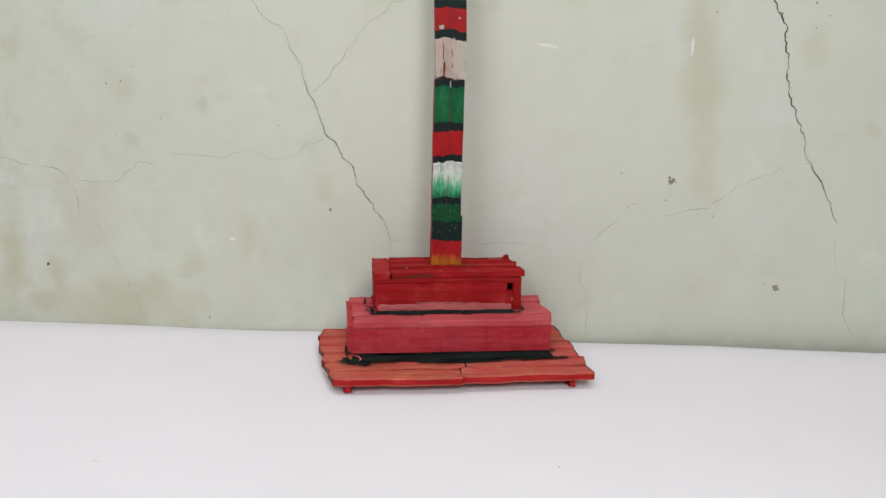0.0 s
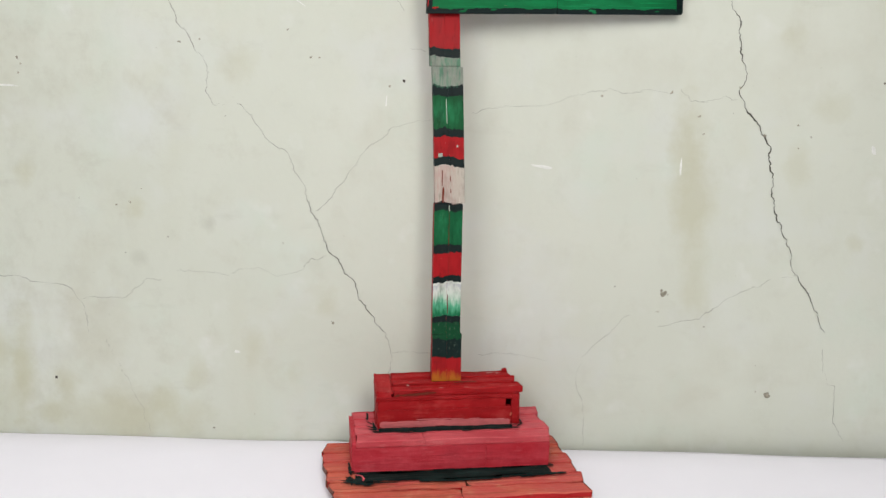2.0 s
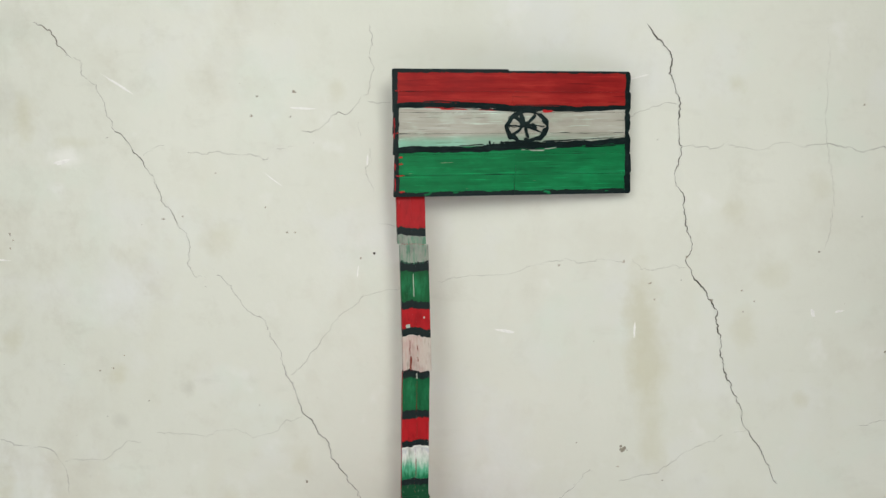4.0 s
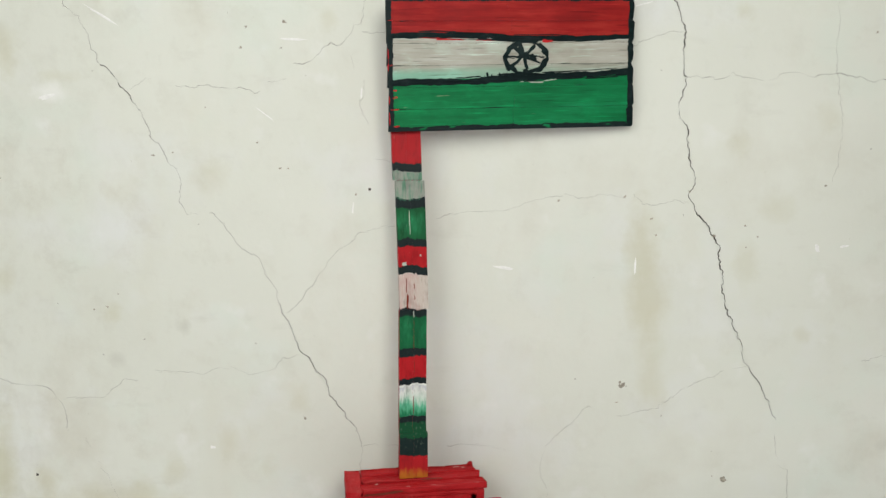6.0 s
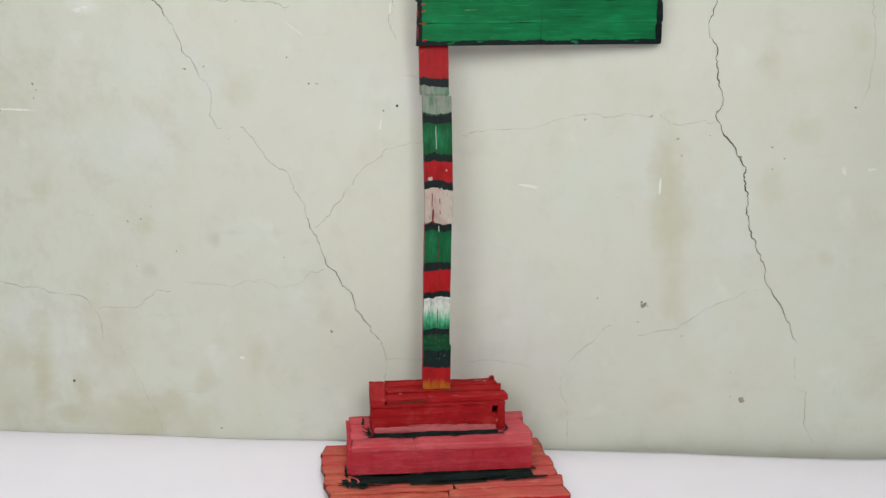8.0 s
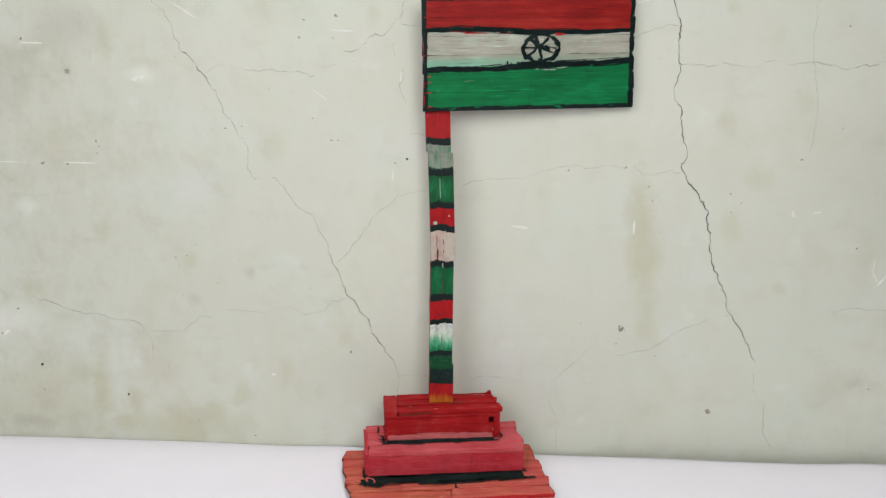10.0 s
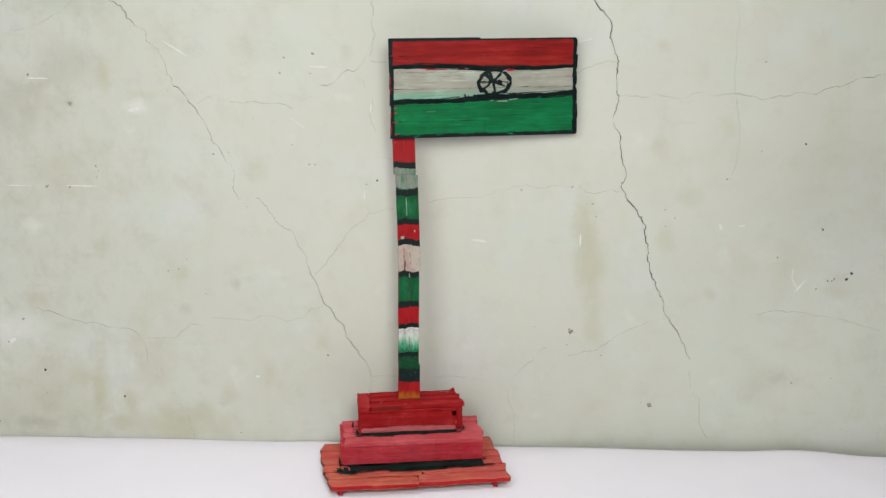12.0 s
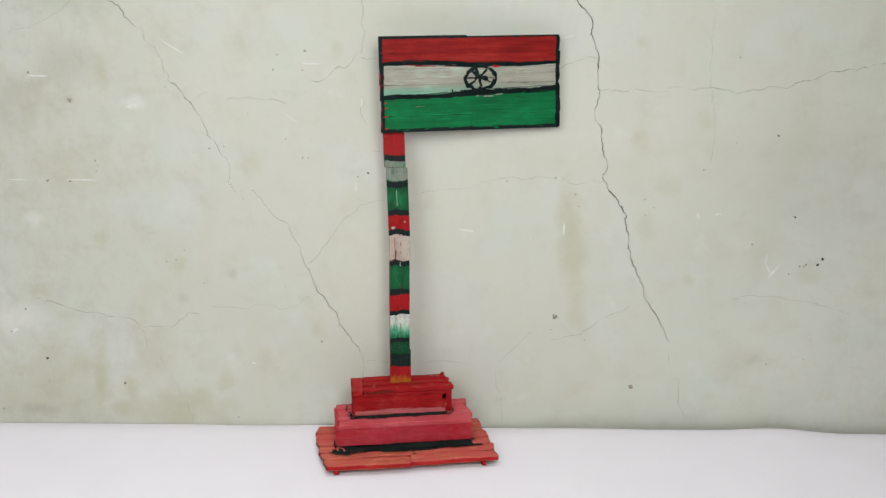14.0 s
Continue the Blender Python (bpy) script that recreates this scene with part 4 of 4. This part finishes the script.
part("worn_patch", mesh_of("worn_patch", *dry_stroke([(1.5, y0 + 4.4, 28.5), (6, y0 + 4.6, 28.6), (9, y0 + 4.5, 28.6)], 1.0, rng, Z, 0.7, 0.12, 8), BARE_BROWN), top, "worn bare brown wood")
for x, y, z, long, wide in ((19.5, 0.6, 28.2, 1.6, 0.5), (-4.0, 0.5, 28.2, 1.4, 0.4), (4.2, 0.4, 28.2, 2.0, 0.35), (14.2, 12.6, 28.75, 2.4, 1.3), (10.6, 13.6, 28.65, 1.0, 0.7), (17.2, 11.9, 28.75, 1.2, 0.8), (-14.2, 3.2, 28.3, 0.9, 0.6)):
    part("paint_chip", mesh_of("paint_chip", *stroke([(x, y0 + y, z), (x + long / 2, y0 + y + 0.2, z), (x + long, y0 + y, z)], wide, rng, Z, 0.9, 0.08), PALE_CHIP), top, "chipped pale spot")
part("paint_chip", mesh_of("paint_chip", *stroke([(20.1, y0 - 0.05, 18.2), (20.3, y0 - 0.05, 19.4)], 0.7, rng, (0, -1, 0), 0.5, 0.06), PLATE_WOOD), top, "chipped pale spot")

# ---- the banded pole: two columns of sticks, two deep, spliced at four heights ----
JOINTS = [28.4, 44.2, 87.0, 130.5, 172.0]


def pole_line(z):
    """Plan units of the middle of the pole's front at a height."""
    x = -7.45 - 0.009 * (z - 28) if z < 84 else -7.95 - 0.048 * (z - 84)
    return x, -31.0 + 0.088 * (z - 28.3)


def pole_point(z, side, deep):
    x, y = local(*pole_line(z))
    return Vector((x + side, y + deep, z))


back = []
for side in (-2.35, 2.35):
    back += [stick(pole_point(28.6, side, 3.5), pole_point(86.9, side, 3.5), X, 4.6, 2.3, rng), stick(pole_point(87.2, side * 0.8 + 0.6, 3.5), pole_point(170, side * 0.8 + 0.2, 3.5), X, 4.2, 2.3, rng)]
pole = part("pole", mesh_of("pole", *joined(back), POLE_SIDE), model, "pole banded red, green, white and black")
SECTIONS = [(0.05, 5.0, 1.15), (-0.30, 4.75, 1.15), (0.25, 4.98, 1.0), (-0.55, 4.9, 1.15)]
for (za, zb), (shift, wide, deep) in zip(zip(JOINTS, JOINTS[1:]), SECTIONS):
    for side in (-0.49, 0.49):
        across = side * wide + shift + rng.uniform(-0.08, 0.08)
        edge_only = lambda n, outward=side: 1 if n.y > -0.2 and n.x * outward > 0.2 else 0
        add_stick(pole, [POLE_PAINT, POLE_SIDE], pole_point(za + rng.uniform(0.0, 0.12), across, deep), pole_point(zb - rng.uniform(0.0, 0.12), across, deep), X, wide, 2.3, rng, edge_only if za < 80 else None, wear=0.12, skew=0.12, round_off=0.02, nip=0.985)

for za, zb, side, wide in ((112.6, 120.4, -0.4, 0.24), (84.6, 86.6, 0.0, 0.3), (102.0, 103.2, -2.7, 1.5), (105.2, 105.8, 2.9, 0.5)):
    way = [pole_point(za + (zb - za) * k / 3, side + rng.uniform(-0.1, 0.1), -0.12) for k in range(4)]
    part("paint_chip", mesh_of("paint_chip", *stroke(way, wide, rng, (0, -1, 0), 0.5, 0.03), PALE_TOUCH), pole, "pale streak of glue")
for za, zb, side, wide in ((87.4, 92.4, -1.9, 0.55), (92.8, 97.8, -2.3, 0.3), (90.5, 92.0, 0.4, 0.3), (94.2, 96.0, 0.5, 0.25), (51.0, 57.5, 0.1, 0.22), (73.6, 84.0, 0.0, 0.16), (64.0, 70.0, 0.1, 0.14)):
    way = [pole_point(za + (zb - za) * k / 3, side + rng.uniform(-0.15, 0.15), -0.1) for k in range(4)]
    part("dark_streak", mesh_of("dark_streak", *stroke(way, wide, rng, (0, -1, 0), 0.7, 0.02), BARE_BROWN), pole, "dark streak in the paint")

# ---- the flag: six rows of sticks with a splice in the middle, on two uprights ----
fx, fy = local(-12.0, -23.8)
flag_axis = pose((fx - 3.7) * K, fy * K, 146.7 * K, 0, -1.9, 0)
flag = part("flag", mesh_of("flag", *stick((40.5, 2.9, 1.5), (40.5, 2.9, 40.5), X, 6.5, 1.2, rng), POLE_SIDE), model, "red, white and green flag of sticks")
flag.matrix_local = flag_axis
add_stick(flag, POLE_SIDE, (74, 2.9, 1.5), (74, 2.9, 40.5), X, 6.5, 1.2, rng, name="upright")
for row in range(6):
    z = 7.05 * (row + 0.5)
    joint = (40.6, 41.0, 39.0, 42.0, 40.0, 38.9)[row]
    gap = 0.06 if row == 0 else 0.02
    extra = 0.4 if row == 5 else 0.0
    edge = {0: -1, 5: 1}.get(row, 0)
    rims = [lambda n, e=edge, o=outward, low=row < 2: 1 if n.y > 0.5 or n.z * e > 0.2 or n.x * o > 0.5 or (low and n.x * o < -0.5) else 0 for outward in (-1, 1)]
    add_stick(flag, [FLAG_PAINT, BLACK_PAINT], (rng.uniform(-1.2, -0.8), 1.15, z + extra / 2), (joint - gap, 1.15, z + extra / 2), Z, 7.2 + extra, 2.3, rng, rims[0], skew=0.2, wear=0.06, round_off=0.02, nip=0.98)
    add_stick(flag, [FLAG_PAINT, BLACK_PAINT], (joint + gap, 1.2, z - extra / 4), (82.4 + (0.5, 0.6, 0.1, -0.1, 0.3, -0.1)[row], 1.2, z - 0.1), Z, 7.2, 2.3, rng, rims[1], skew=0.3, wear=0.06, round_off=0.02, nip=0.98, tail=0.8)
N = (0, -1, 0)
for points, width in (
    ([(-0.6, 0, 30.6), (14, 0, 30.9), (28, 0, 30.5), (42, 0, 29.6), (60, 0, 29.4), (82.0, 0, 29.9)], 1.9),
    ([(-0.6, 0, 15.8), (10, 0, 16.0), (24, 0, 15.6), (40, 0, 16.8), (55, 0, 17.2), (70, 0, 17.8), (82.0, 0, 18.3)], 2.3),
):
    part("black_line", mesh_of("black_line", *dry_stroke(points, width * 1.1, rng, N, 0.36, 0.04, 16, 0.0), BLACK_PAINT), flag)
# dabs of black over the stick ends, the comb of a dry brush beside the wheel, stray red and white touches
for row in range(6):
    dab = [(81.5 + rng.uniform(-0.2, 0.2), -0.03, 7.05 * row + 0.6), (81.7, -0.03, 7.05 * row + 3.5), (81.5, -0.03, 7.05 * row + 6.6)]
    part("black_dab", mesh_of("black_dab", *stroke(dab, 1.8, rng, N, 0.35, 0.05), BLACK_PAINT), flag)
comb = [stroke([(x, -0.03, 16.4), (x + rng.uniform(-0.2, 0.3), -0.03, 17.3 + rng.uniform(0.0, 1.4))], rng.uniform(0.25, 0.9), rng, N, 0.6, 0.05) for x in [rng.uniform(31, 42.5) for k in range(19)]]
part("black_dab", mesh_of("black_dab", *joined(comb), BLACK_PAINT), flag)
red = [dry_stroke([(15, -0.03, 29.5), (18, -0.03, 29.4), (24, -0.03, 29.3)], 0.4, rng, N, 0.9, 0.02, 4), dry_stroke([(28, -0.03, 29.2), (36, -0.03, 28.9)], 0.35, rng, N, 0.9, 0.02, 4), stroke([(50.6, -0.03, 28.6), (52, -0.03, 28.5), (54.2, -0.03, 28.8)], 1.2, rng, N, 0.6, 0.02)]
red += [dry_stroke([(x, -0.03, z), (x + long, -0.03, z + 0.2)], wide, rng, N, 0.8, 0.06, 4) for x, z, long, wide in ((0.4, 1.6, 1.9, 0.6), (-0.4, 7.0, 2.6, 0.35), (0.2, 10.9, 1.6, 0.5), (0.5, 13.2, 1.2, 0.6), (-0.6, 21.2, 1.2, 0.4), (-0.6, 35.3, 1.6, 0.4))]
red += [dry_stroke([(-0.95, -0.03, low), (-0.85, -0.03, (low + high) / 2), (-0.95, -0.03, high)], 0.36, rng, N, 0.8, 0.06, 5) for low, high in ((2.0, 6.2), (9.0, 11.5), (19.5, 26.5))]
for touch in red:
    part("red_touch", mesh_of("red_touch", *touch, EDGE_RED), flag)
white = [dry_stroke([(43, -0.03, 15.7), (48, -0.03, 15.2), (51, -0.03, 15.3)], 0.35, rng, N, 0.9, 0.02, 5), dry_stroke([(51, -0.03, 15.7), (56, -0.03, 16.1)], 0.25, rng, N, 0.9, 0.02, 4), dry_stroke([(71, -0.03, 19.7), (75, -0.03, 20.0), (79, -0.03, 20.3)], 0.4, rng, N, 0.8, 0.02, 6)]
for x, z, long in ((0.5, 21.1, 4.5), (57, 21.2, 4.0), (76.5, 21.1, 4.5), (0.8, 7.0, 6.0), (30, 7.1, 9.5), (62, 14.1, 5.0), (3, 35.2, 5.0)):
    part("dark_streak", mesh_of("dark_streak", *stroke([(x, -0.03, z), (x + long / 2, -0.03, z + 0.1), (x + long, -0.03, z)], 0.22, rng, N, 0.8, 0.03, 0.5), BLACK_PAINT), flag, "dark gap between two sticks")
for touch in white:
    part("white_touch", mesh_of("white_touch", *touch, PALE_TOUCH), flag)
hub = Vector((45.1, -0.02, 23.6))
ring = [hub + Vector((7.2 * math.cos(a) * rng.uniform(0.90, 1.07), 0, 5.5 * math.sin(a) * rng.uniform(0.88, 1.04))) for a in [2 * math.pi * i / 22 for i in range(23)]]
ring[-1] = ring[0]
wheel = [stroke(ring, 1.05, rng, N, 1.0, 0.05)]
for first in (0, 4, 7, 11, 15, 18):
    wheel.append(dry_stroke([p + Vector((rng.uniform(-0.5, 0.5), 0, rng.uniform(-0.4, 0.4))) for p in ring[first:first + 4]], rng.uniform(0.7, 1.6), rng, N, 0.9, 0.06, 6))
centre = hub + Vector((-0.7, 0, 0.2))
for k in range(8):
    a = math.pi * k / 4 + 0.12 + rng.uniform(-0.2, 0.2)
    rim = centre + Vector((7.0 * math.cos(a), 0, 5.1 * math.sin(a)))
    knee = centre.lerp(rim, rng.uniform(0.4, 0.6)) + Vector((rng.uniform(-0.3, 0.3), 0, rng.uniform(-0.3, 0.3)))
    wheel.append(dry_stroke([centre.lerp(rim, -0.06), knee, centre.lerp(rim, rng.choice((0.86, 1.0, 1.0)))], rng.uniform(0.9, 1.4), rng, N, 0.9, 0.07, 5))
for dx, dz, ex, ez, width in ((-2.6, 0.9, 1.2, 0.1, 1.7), (1.2, 0.4, 3.6, -0.8, 1.3), (-5.4, -3.2, -3.2, -4.4, 1.4), (5.4, 2.2, 6.6, 0.9, 1.5), (5.4, -2.8, 6.6, -0.8, 1.3), (-1.2, -4.6, 0.6, -5.0, 1.4), (-2.4, 5.2, 3.0, 5.6, 1.7)):
    wheel.append(stroke([hub + Vector((dx, 0, dz)), hub + Vector(((dx + ex) / 2, 0, (dz + ez) / 2 + 0.2)), hub + Vector((ex, 0, ez))], width, rng, N, 0.7, 0.08))
part("wheel_emblem", mesh_of("wheel_emblem", *joined(wheel), BLACK_PAINT), flag, "hand-painted black spoked wheel")
